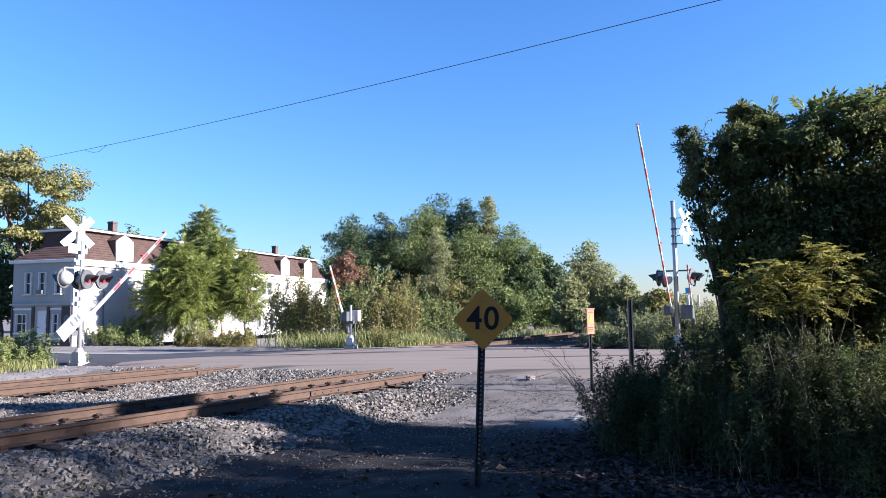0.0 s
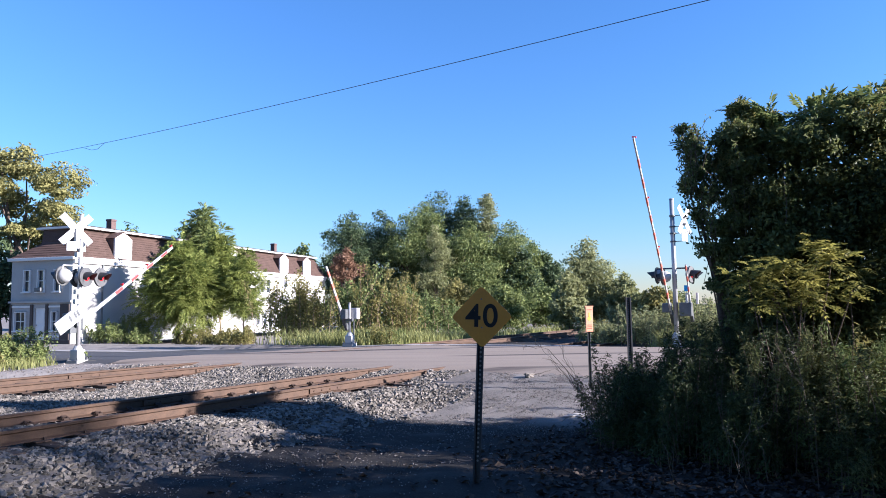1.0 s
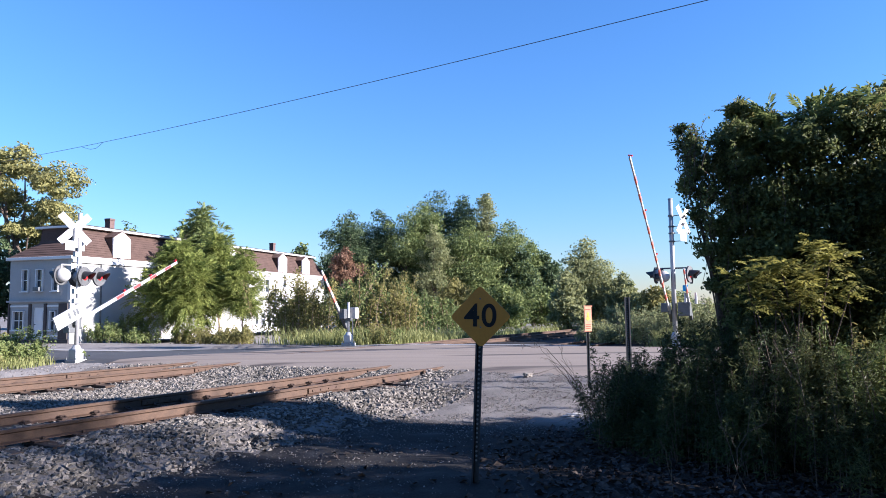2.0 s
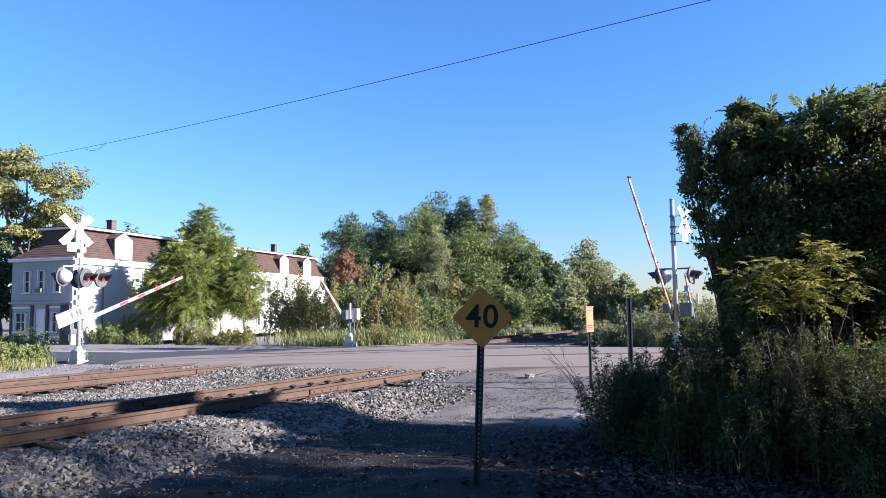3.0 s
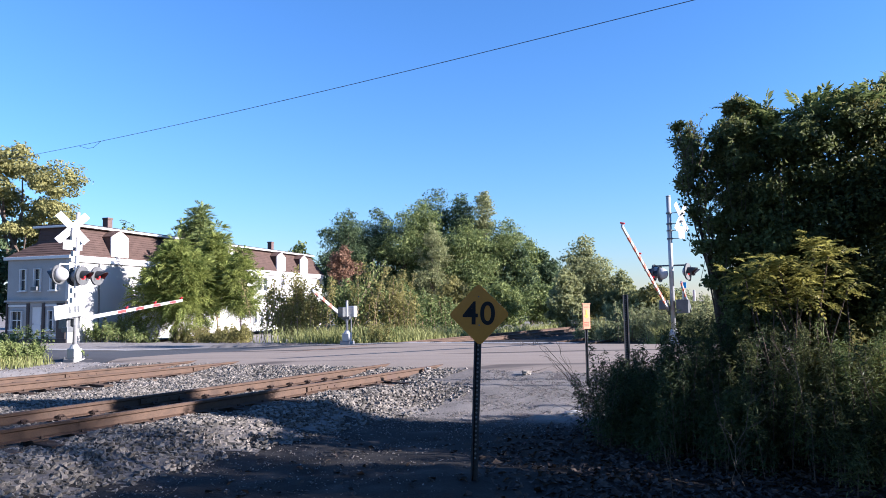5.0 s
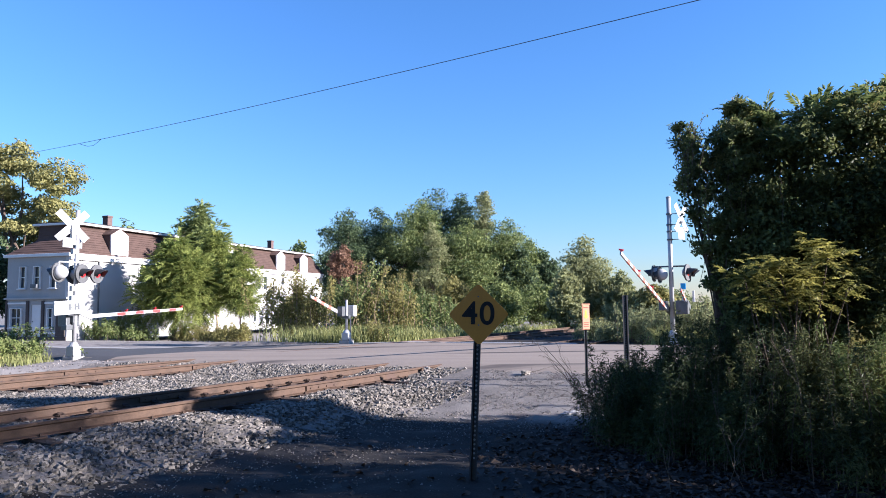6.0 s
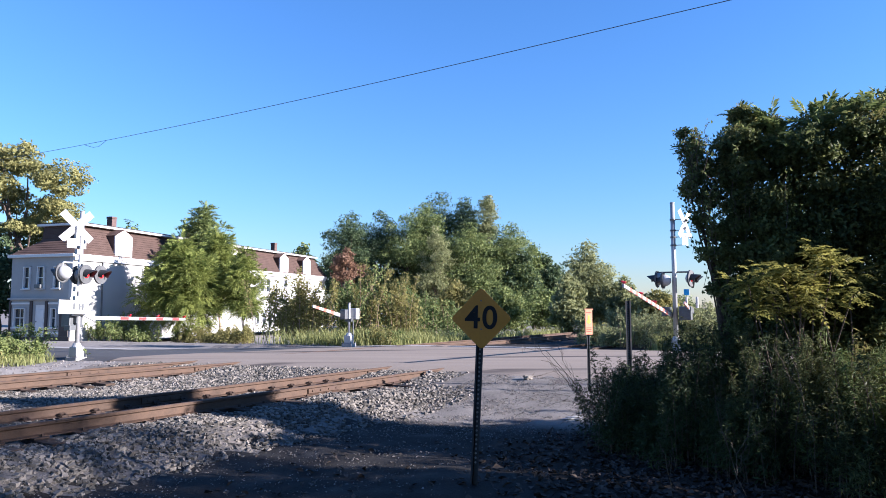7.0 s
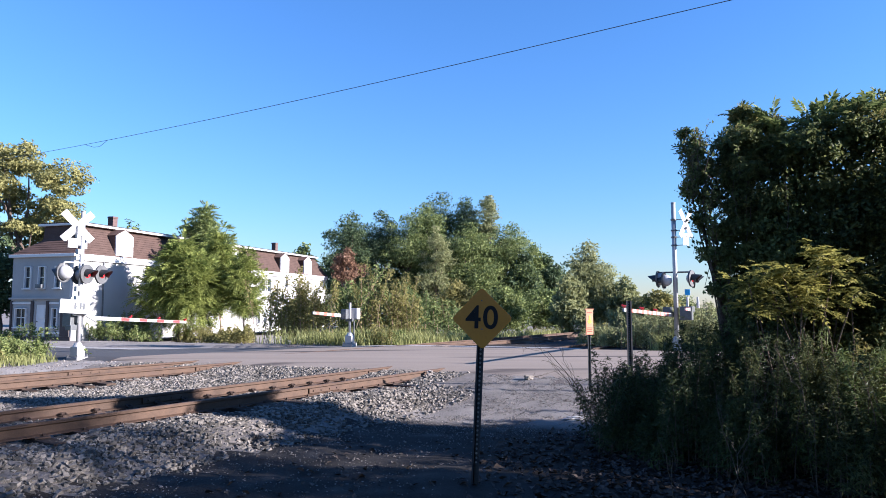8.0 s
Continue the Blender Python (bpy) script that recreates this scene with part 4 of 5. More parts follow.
def gate_arm(parent, pivot, length, stripes, red, arm_h=0.1, start=0.9, gap=0.81, weight="plate", band=0.84):
    """Tapered barrier along local +x from the pivot, with stripes, lamps and counterweight."""
    n = 10
    bm = B()
    prev = None
    def half(x):
        return arm_h * (0.62 - 0.2 * x / length)
    for i in range(n + 1):
        x = 0.35 + (length - 0.35) * i / n
        h = half(x)
        ring = [bm.verts.new((x, sy * 0.022, sz * h - 0.0)) for sy, sz in ((-1, -1), (1, -1), (1, 1), (-1, 1))]
        if prev:
            for k in range(4):
                bm.faces.new((prev[k], prev[(k + 1) % 4], ring[(k + 1) % 4], ring[k]))
        else:
            bm.faces.new(ring[::-1])
        prev = ring
    bm.faces.new(prev)
    bmesh.ops.recalc_face_normals(bm, faces=bm.faces)
    arm = part("gate_arm", bm, M_white, parent, "red and white striped barrier arm")
    arm.location = pivot
    for i in range(stripes):
        x = start + gap * i
        w = gap * 0.45
        if x + w > length + 0.02:
            break
        h = (half(x) + half(x + w)) / 2 * band
        bm = B()
        sl = 0.0
        q = [(x, -h), (x + w, -h), (x + w + sl, h), (x + sl, h)]
        prism(bm, q, -0.026, 0.026)
        part("stripe", bm, red, arm)
    for x in ([length * 0.42, length * 0.7, length - 0.06] if length > 3 else []):
        bm = B()
        box(bm, (x, 0, half(x) + 0.02), (0.04, 0.04, 0.04))
        tube(bm, (x, -0.06, half(x) + 0.07), (x, 0.06, half(x) + 0.045), 0.024, seg=10)
        part("arm_lamp", bm, M_lens, arm)
    bm = B()
    if weight == "plate":
        box(bm, (0.2, 0, 0.1), (0.75, 0.06, 0.16), rots(0, 22, 0), bevel=0.01)
        box(bm, (-0.05, 0.05, 0.2), (0.5, 0.05, 0.3), bevel=0.02)
    else:
        box(bm, (0.18, 0, 0), (0.6, 0.07, 0.14), bevel=0.01)
    part("arm_bracket", bm, M_galv, arm)
    bm = B()
    if weight == "plate":
        box(bm, (-0.4, -0.1, 0.32), (1.08, 0.05, 0.42), bevel=0.008)
        cw = part("counterweight", bm, M_white, arm, "white counterweight plate with dark marks")
        bm = B()
        for x in (-0.42, -0.3):
            box(bm, (x + 0.22, -0.127, 0.34), (0.07, 0.008, 0.2))
        box(bm, (-0.14, -0.127, 0.34), (0.1, 0.007, 0.03))
        box(bm, (-0.4, -0.127, 0.34), (0.07, 0.008, 0.2))
        box(bm, (-0.36, -0.127, 0.32), (0.06, 0.007, 0.03))
        part("plate_mark", bm, M_darkgalv, arm)
    else:
        box(bm, (-0.4, 0, 0.02), (0.6, 0.12, 0.2), bevel=0.02)
        part("counterweight", bm, M_darkgalv, arm)
    return arm


def mast_base(parent, r=0.075):
    bm = B()
    box(bm, (0, 0, 0.03), (0.44, 0.44, 0.14), bevel=0.02)
    part("foundation", bm, M_concrete, parent)
    bm = B()
    box(bm, (0, 0, 0.26), (0.3, 0.3, 0.32), bevel=0.025)
    bmesh.ops.create_cone(bm, cap_ends=True, segments=12, radius1=0.15, radius2=0.09, depth=0.12, matrix=Matrix.Translation((0, 0, 0.48)))
    part("base_casting", bm, M_galv, parent)
    for sx in (-1, 1):
        for sy in (-1, 1):
            bm = B()
            tube(bm, (sx * 0.185, sy * 0.185, 0.08), (sx * 0.185, sy * 0.185, 0.17), 0.02, seg=6)
            part("anchor_bolt", bm, M_darkgalv, parent)


def signal_mast(parent, top, r=0.068):
    bm = B()
    tube(bm, (0, 0, 0.3), (0, 0, top), r, r * 0.94, 16)
    tube(bm, (0, 0, top), (0, 0, top + 0.03), r * 1.15, r * 0.9, 16)
    bm.normal_update()
    for f in bm.faces:
        f.smooth = abs(f.normal.z) < 0.5
    return part("mast", bm, M_galv, parent)


def left_signal():
    t = thing("crossing_signal", pose(-11.3, 21.7, -0.09, 0, 0, 70), "silver crossing signal with crossbuck, red lights and lowering gate", "crossing signal", "level crossing gates")
    mast_base(t)
    signal_mast(t, 4.62)
    crossbuck(t, (-0.18, 0.01, 4.14), -22)
    for c in ((-0.42, -0.08, 3.6), (0.1, 0.1, 3.62)):
        bm = B()
        box(bm, c, (0.36, 0.012, 0.3), bevel=0.004)
        part("sign_plate", bm, M_white, t)
    bm = B()
    box(bm, (-0.16, 0.0, 3.85), (0.14, 0.1, 0.62), bevel=0.02)
    part("junction_box", bm, M_galv, t)
    bm = B()
    tube(bm, (-0.64, 0, 3.0), (0.77, 0, 3.02), 0.028, seg=10)
    tube(bm, (0.77, 0, 3.02), (0.77, 0, 2.75), 0.028, seg=10)
    tube(bm, (-0.64, 0, 3.0), (-0.64, 0, 2.75), 0.028, seg=10)
    tube(bm, (0.0, 0, 3.0), (0.0, -0.15, 2.95), 0.03, seg=10)
    part("cross_arm", bm, M_galv, t)
    light_unit(t, (0.09, -0.16, 2.66), 8)
    light_unit(t, (0.77, -0.05, 2.68), 8)
    light_unit(t, (-0.64, 0.02, 2.68), 188, True)
    light_unit(t, (0.1, 0.2, 2.64), 180)
    for z in (3.35, 2.2, 1.9):
        bm = B()
        box(bm, (-0.1, 0.02, z), (0.14, 0.12, 0.16), bevel=0.015)
        part("conduit_box", bm, M_galv, t)
    bm = B()
    box(bm, (0, 0.24, 1.28), (0.5, 0.34, 0.52), bevel=0.03)
    box(bm, (0, 0.05, 1.28), (0.2, 0.2, 0.26))
    box(bm, (-0.12, 0.12, 1.0), (0.34, 0.24, 0.16), bevel=0.02)
    part("gate_mechanism", bm, M_darkgalv, t, "grey gate motor box")
    return gate_arm(t, (0.0, -0.12, 1.31), 4.68, 4, M_red, 0.1, 1.55)


def far_gate():
    t = thing("gate_mechanism", pose(-3.78, 28.4, -0.02, 0, 0, 250), "short silver gate post with motor box and lowering arm", "crossing gate", "level crossing gates")
    mast_base(t)
    signal_mast(t, 1.72, 0.052)
    bm = B()
    box(bm, (-0.24, 0.1, 1.3), (0.3, 0.36, 0.46), bevel=0.04)
    part("motor_box", bm, M_galv, t, "pale grey motor box")
    bm = B()
    box(bm, (0.12, -0.15, 1.28), (0.34, 0.24, 0.4), bevel=0.03)
    box(bm, (0.0, 0.0, 1.05), (0.2, 0.3, 0.12))
    part("gear_case", bm, M_darkgalv, t)
    bm = B()
    tube(bm, (-0.16, 0.1, 0.35), (-0.16, 0.1, 1.0), 0.028, seg=8)
    part("conduit", bm, M_darkgalv, t)
    return gate_arm(t, (0.1, -0.28, 1.22), 2.35, 3, M_orange, 0.11, 0.72, gap=0.58, weight="block", band=1.06)


def right_signal():
    t = thing("crossing_signal", pose(8.52, 25.5, -0.05, 0, 0, 244), "tall silver crossing signal with long and short gate arms", "crossing signal", "level crossing gates")
    mast_base(t)
    signal_mast(t, 5.42, 0.085)
    crossbuck(t, (0.06, 0.42, 4.62), -24, 52)
    bm = B()
    box(bm, (0.06, 0.42, 4.05), (0.4, 0.012, 0.44), rots(0, 0, -24), bevel=0.004)
    part("sign_plate", bm, M_white, t)
    for z in (4.8, 4.4, 4.15, 3.85):
        bm = B()
        tube(bm, (0, 0, z), (0.04, 0.46, z), 0.014, seg=6)
        bmesh.ops.create_cone(bm, cap_ends=True, segments=14, radius1=0.11, radius2=0.11, depth=0.05, matrix=Matrix.Translation((0, 0, z)))
        part("sign_bracket", bm, M_darkgalv, t)
    bm = B()
    tube(bm, (0, -0.62, 2.86), (0, 0.62, 2.86), 0.03, seg=10)
    part("cross_arm", bm, M_darkgalv, t)
    light_unit(t, (0.0, -0.62, 2.62), -6, True)
    light_unit(t, (0.12, -0.4, 2.56), -6, True)
    light_unit(t, (0.12, 0.6, 2.62), 165)
    light_unit(t, (-0.22, 0.62, 2.58), 195)
    bm = B()
    box(bm, (0.1, 0.42, 2.12), (0.22, 0.012, 0.22), rots(0, 0, 60), bevel=0.004)
    part("notice_plate", bm, M_blue, t, "small blue notice plate")
    bm = B()
    box(bm, (0.0, 0.36, 1.36), (0.5, 0.42, 0.5), bevel=0.03)
    part("gate_mechanism", bm, M_darkgalv, t, "weathered gate motor box")
    bm = B()
    box(bm, (0.0, -0.3, 1.42), (0.44, 0.3, 0.34), bevel=0.03)
    part("gate_mechanism", bm, M_darkgalv, t, "weathered gate motor box")
    for yy in (0.42, 0.78):
        bm = B()
        tube(bm, (0.2, yy, 1.55), (0.2, yy, 1.95), 0.05, 0.04, 8)
        part("relay_cap", bm, M_galv, t)
    long_arm = gate_arm(t, (0.08, -0.16, 1.3), 8.5, 9, M_orange, 0.1, 0.85, weight="block", band=1.06)
    short_arm = gate_arm(t, (-0.15, 0.5, 1.5), 1.75, 3, M_orange, 0.1, 0.62, gap=0.45, weight="block", band=1.06)
    return long_arm, short_arm


# ---- signs and posts ----
def u_post(parent, x0, x1, top, w=0.062, holes=True, m=M_postpaint):
    """Perforated U-channel post from the ground to the top, leaning from x0 to x1."""
    ang = math.degrees(math.atan2(x1 - x0, top))
    bm = B()
    ln = top + 0.2
    out = [(-w, 0.0), (-w * 0.55, 0.0), (-w * 0.42, 0.03), (w * 0.42, 0.03), (w * 0.55, 0.0), (w, 0.0), (w, 0.005), (w * 0.62, 0.006), (w * 0.5, 0.037), (-w * 0.5, 0.037), (-w * 0.62, 0.006), (-w, 0.005)]
    a = [bm.verts.new((x, y, -0.2)) for x, y in out]
    b = [bm.verts.new((x, y, top)) for x, y in out]
    n = len(out)
    for i in range(n):
        bm.faces.new((a[i], a[(i + 1) % n], b[(i + 1) % n], b[i]))
    bm.faces.new(b)
    bmesh.ops.recalc_face_normals(bm, faces=bm.faces)
    bm.transform(Matrix.Translation((x0, 0, 0)) @ Matrix.Rotation(radians(ang), 4, "Y"))
    post = part("post", bm, m, parent, "perforated steel channel post")
    if holes:
        bm = B()
        k = 0.25
        while k < top - 0.04:
            # pale discs on the uncut web paint the light seen through holes
            bmesh.ops.create_cone(bm, cap_ends=True, segments=6, radius1=0.013, radius2=0.013, depth=0.004, matrix=Matrix.Translation((0, 0.027, k)) @ Matrix.Rotation(radians(90), 4, "X"))
            k += 0.05
        bm.transform(Matrix.Translation((x0, 0, 0)) @ Matrix.Rotation(radians(ang), 4, "Y"))
        tagged(part("hole_disc", bm, M_concrete, post, "row of pale discs for light through the holes"), kind="stuff")
    return post


def text_mesh(body, size, depth, weight):
    cu = bpy.data.curves.new("text", "FONT")
    cu.body, cu.size, cu.extrude, cu.offset = body, size, depth, weight
    cu.space_character = 1.08
    cu.align_x, cu.align_y = "CENTER", "CENTER"
    tmp = new("text", cu)
    bpy.context.view_layer.update()
    me = bpy.data.meshes.new_from_object(tmp.evaluated_get(bpy.context.evaluated_depsgraph_get()))
    bpy.data.objects.remove(tmp)
    return me


def speed_sign():
    x, y = 0.35, 7.9
    g = gz(x, y)
    t = thing("speed_sign", pose(x, y, g, 0, 0, -15.5), "yellow diamond speed sign reading 40 on a steel post", "sign")
    c = 1.385 - g
    u_post(t, 0, 0.085, c - 0.05, 0.042)
    bm = B()
    s, r = 0.497, 0.045
    pts = []
    for k, (cx_, cz_) in enumerate(((1, 1), (-1, 1), (-1, -1), (1, -1))):
        for q in range(5):
            a = radians(90 * k + 90 * q / 4)
            pts.append((cx_ * (s / 2 - r) + r * math.cos(a), cz_ * (s / 2 - r) + r * math.sin(a)))
    prism(bm, pts, -0.004, 0.0)
    bm.transform(Matrix.Translation((0.095, -0.004, c)) @ Matrix.Rotation(radians(45), 4, "Y"))
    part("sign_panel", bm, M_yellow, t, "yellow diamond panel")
    for digit, off in (("4", -0.098), ("0", 0.098)):
        me = text_mesh(digit, 0.362, 0.0015, 0.005)
        me.transform(Matrix.Translation((0.095, -0.0105, c)) @ Matrix.Rotation(radians(1.5), 4, "Y") @ Matrix.Rotation(radians(90), 4, "X") @ Matrix.Translation((off, 0, 0)))
        link_mesh("numeral", me, M_signtext, t, "black numeral " + digit)
    for z in (-0.12, 0.2):
        bm = B()
        tube(bm, (0.095, -0.014, c + z), (0.095, 0.0, c + z), 0.009, seg=6)
        part("bolt", bm, M_darkgalv, t)


def marker_sign():
    x, y = 3.06, 14.65
    g = gz(x, y)
    t = thing("marker_sign", pose(x, y, g, 0, 0, 14), "narrow faded orange warning marker on a steel post", "sign")
    u_post(t, 0, 0, 1.4 - g, 0.034, False)
    bm = B()
    box(bm, (0, -0.02, 1.21 - g), (0.159, 0.03, 0.524), bevel=0.006)
    part("sign_panel", bm, M_pink, t, "faded orange panel")
    bm = B()
    box(bm, (0, -0.02, 1.477 - g), (0.187, 0.045, 0.02))
    part("panel_cap", bm, M_pink, t)
    bm = B()
    box(bm, (0, -0.0365, 1.22 - g), (0.07, 0.004, 0.07), rots(0, 45, 0))
    box(bm, (0, -0.0365, 1.294 - g), (0.03, 0.004, 0.1))
    part("yellow_emblem", bm, M_lemon, t)
    for z in (1.407, 1.089, 1.051, 1.014):
        bm = B()
        box(bm, (0, -0.0365, z - g), (0.11, 0.004, 0.014))
        part("print_bar", bm, M_rust_steel, t)


def plain_post(x, y, top, w, label, lean=0.0):
    g = gz(x, y)
    t = thing("channel_post", pose(x, y, g, 0, 0, 5), label, "post", "steel posts in the brush")
    u_post(t, 0, lean, top - g, w)


def cable():
    a, b = Vector((-28.6, 44.3, 11.08)), Vector((7.3, 17.4, 9.42))
    d = b - a
    p0, p1 = a - d * 1.1, b + d * 0.8
    t = thing("overhead_cable", pose(*p0), "thin black overhead cable across the sky", "cable")
    bm = B()
    n = 48
    pts = []
    for i in range(n + 1):
        q = i / n
        P = p0.lerp(p1, q)
        k = (q * 2.9 - 1.1)
        P.z -= 0.25 * (1 - (2 * k - 1) ** 2) if 0 < k < 1 else 0
        pts.append(P - p0)
    sweep(bm, pts, 0.0115)
    part("wire", bm, M_wire, t)
    bm = B()
    k = 0.285
    q = a.lerp(b, k) - p0 - Vector((0, 0, 0.25 * (1 - (2 * k - 1) ** 2)))
    dn = d.normalized()
    sweep(bm, [q - dn * 1.5 + Vector((0, 0, -0.02)), q - dn * 0.6 + Vector((0, 0, -0.24)), q + Vector((0, 0, -0.26)), q + dn * 0.5 + Vector((0, 0, -0.1)), q + dn * 0.8], 0.011, 5)
    part("tie_wire", bm, M_wire, t)


ground()
road()
railway_track(RAILS[0], RAILS[1], -14, 160, "rusty railway track on stone ballast with timber sleepers")
railway_track(RAILS[2], RAILS[3], -14, 160, "second rusty railway track on stone ballast")
ballast()
house()
LEFT_ARM = left_signal()
FAR_ARM = far_gate()
LONG_ARM, SHORT_ARM = right_signal()
speed_sign()
marker_sign()
plain_post(4.0, 15.0, 1.66, 0.06, "dark perforated steel post in the brush")
plain_post(5.3, 9.5, 1.5, 0.035, "thin perforated steel post among weeds", 0.02)
cable()


def girder():
    """Rusty plate girder with stiffeners on two piers, far along the tracks."""
    x, y = 26.0, 62.0
    g = gz(x, y)
    t = thing("girder_bridge", pose(x, y, g, 0, 0, -8), "far rusty steel girder bridge on concrete piers", "bridge")
    bm = B()
    box(bm, (0, 0, 1.05 - g), (9, 0.08, 0.5))
    box(bm, (0, 0, 1.32 - g), (9, 0.5, 0.06))
    box(bm, (0, 0, 0.78 - g), (9, 0.5, 0.06))
    part("girder", bm, M_rust_steel, t)
    for k in range(9):
        bm = B()
        box(bm, (-4 + k, -0.12, 1.05 - g), (0.06, 0.2, 0.46))
        part("stiffener", bm, M_rust_steel, t)
    for k in (-4, 0, 4):
        bm = B()
        box(bm, (k, 0, (0.75 - g) / 2 - 0.1), (0.6, 0.8, 0.75 - g + 0.2), bevel=0.03)
        part("pier", bm, M_concrete, t)
    bm = B()
    box(bm, (0, 0.1, 1.5 - g), (9, 0.05, 0.05))
    part("handrail", bm, M_galv, t)


girder()

# ---- trees by the house and behind the crossing ----
tree("tall yellowing tree beside the white house", -32.8, 54, 14.6, 5.0, L_yellow, 0.3, 17000, 15, 0.36, 1, trunk=0.3, cr=0.25, extra=[(3.6, -0.5, 12.6, 1.7, 1.7, 1.1), (3.4, -0.4, 9.8, 1.4, 1.4, 1.0), (-1, 0, 14.2, 1.8, 1.8, 1.2)])
tree("dark shaded tree by the house corner", -31.4, 49.6, 6.6, 2.2, L_dark, 0.35, 3500, 12, 0.1, 2)
tree("bright green tree of heaven before the white wall", -17.9, 47.6, 6.4, 2.2, L_bright, 0.66, 5600, 18, 0.24, 3, "frond", shell=0.5, cr=0.42, top=0.5, extra=[(-2.2, 0, 3.2, 0.9, 0.9, 0.6), (-1.9, 0, 4.2, 0.8, 0.9, 0.5), (1.3, 0, 4.0, 1.3, 1.2, 1.2), (-1.5, 0.3, 2.1, 1.0, 0.9, 0.6), (0.4, 0.2, 1.8, 1.2, 0.9, 0.8), (1.2, 0, 2.4, 1.1, 1.0, 0.8)])
tree("tall tree of heaven close to the white wall", -18.6, 54.2, 9.5, 1.8, L_mid, 0.66, 4200, 18, 0.2, 45, "frond", shell=0.5, cr=0.42, top=0.5, trunk=0.12)
tree("green tree of heaven beside the white wall", -16.3, 51.0, 7.6, 1.7, L_bright, 0.62, 3600, 16, 0.2, 4, "frond", shell=0.5, cr=0.4, top=0.5, trunk=0.08, bark=M_drybark)
tree("slender green sapling before the white wall", -13.7, 48.2, 5.6, 1.5, L_bright, 0.48, 2800, 14, 0.16, 44, "frond", shell=0.4, trunk=0.06, bark=M_drybark)
tree("broad dark green tree behind the crossing", -11.2, 86, 13.4, 4.5, L_dark, 0.29, 21500, 22, 0.05, 5, trunk=0.25, top=0.1)
tree("broad green tree behind the crossing", -4.4, 86, 13.2, 4.7, L_mid, 0.29, 21500, 22, 0.05, 6, trunk=0.25, top=0.1)
tree("tall dark green tree behind the crossing", 0.1, 91, 16.8, 5.2, L_dark, 0.29, 21500, 24, 0.05, 7, trunk=0.3, top=0.1)
tree("tall thin dull green tree behind the crossing", 5.8, 87, 15.8, 2.8, L_silver, 0.3, 11000, 22, 0.1, 8, trunk=0.2, top=0.6)
tree("green tree sloping down towards the tracks", 8.5, 85, 12.0, 4.6, L_mid, 0.29, 21500, 22, 0.02, 9, trunk=0.25, top=0.1)
tree("low green tree in the tree line", 3.4, 82, 11.4, 4.6, L_mid, 0.29, 21500, 20, 0.02, 10, trunk=0.2, top=0.1)
tree("pale thin tree before the tree line", -0.8, 79, 10.9, 2.4, L_silver, 0.26, 7000, 18, 0.1, 12, trunk=0.1)
tree("broad dark green tree behind the crossing", -7.9, 88, 13.9, 4.2, L_dark, 0.29, 21500, 22, 0.05, 25, trunk=0.25, top=0.1)
tree("tall dark green tree behind the crossing", 2.9, 89, 15.8, 4.2, L_dark, 0.29, 21500, 24, 0.05, 26, trunk=0.28, top=0.15)
tree("broad green tree behind the crossing", -2.0, 87, 14.8, 4.0, L_mid, 0.29, 21500, 24, 0.05, 27, trunk=0.28, top=0.15)
tree("green tree sloping down towards the tracks", 11.4, 87, 9.2, 3.6, L_mid, 0.4, 6000, 18, 0.02, 28, trunk=0.2)
tree("dying tree with red-brown leaves", -10.9, 79, 8.4, 2.0, L_rust, 0.3, 3600, 12, 0.5, 13, trunk=0.15)
tree("far dark green tree in the tree line", 12.9, 86, 8.0, 3.2, L_dark, 0.45, 6000, 18, 0.02, 14, trunk=0.2)
tree("far dark green tree in the tree line", 9.6, 84, 8.6, 3.0, L_dark, 0.45, 5000, 18, 0.02, 15, trunk=0.2)
tree("grey-green willow by the tracks", 10.1, 48, 6.2, 2.4, L_silver, 0.2, 15000, 22, 0.02, 16, trunk=0.12, top=0.55)
tree("low grey-green willow by the tracks", 12.0, 46, 3.6, 1.7, L_silver, 0.28, 4500, 14, 0.02, 17, trunk=0.1)
tree("low grey-green thicket by the tracks", 8.3, 46, 3.8, 1.6, L_silver, 0.28, 4500, 14, 0.02, 18, trunk=0.1)
tree("low green thicket behind the signal", 15.6, 48, 2.4, 2.0, L_silver, 0.3, 4500, 14, 0.02, 19, trunk=0.1)
tree("low green thicket behind the signal", 13.6, 44, 2.7, 1.7, L_olive, 0.28, 3500, 14, 0.02, 20, trunk=0.1)
for i, (x, y, h, r) in enumerate(((-46, 102, 14.3, 6), (-36, 98, 14.1, 5), (-19, 96, 10.4, 3.5), (-52, 100, 12, 6))):
    tree("distant green tree behind the house roofs", x, y, h, r, L_mid, 0.6, 5000, 18, 0.05, 30 + i, trunk=0.3)
rng_b = np.random.default_rng(21)
for i, (x, y, h, lf) in enumerate(((-8.6, 36.2, 3.0, L_olive), (-7.4, 35.6, 3.4, L_olive), (-6.2, 35.2, 3.0, L_olive), (-5.0, 35.6, 3.2, L_mid), (-3.9, 35.5, 3.9, L_mid), (-3.0, 35.0, 3.6, L_olive), (-2.0, 35.4, 3.2, L_olive), (-0.8, 37, 2.6, L_mid), (0.6, 40, 2.4, L_mid), (2.2, 43, 2.6, L_olive))):
    spots = [(x + a, y + b) for a, b in rng_b.normal(0, 0.5, (12, 2))]
    weed_patch("shrub", "spindly olive shrub growing behind the road edge", "shrub", spots, h, lf, 0.16, 150, 500 + i, 0.45, 0.55, 0.014, "shrubs behind the road", M_drybark)
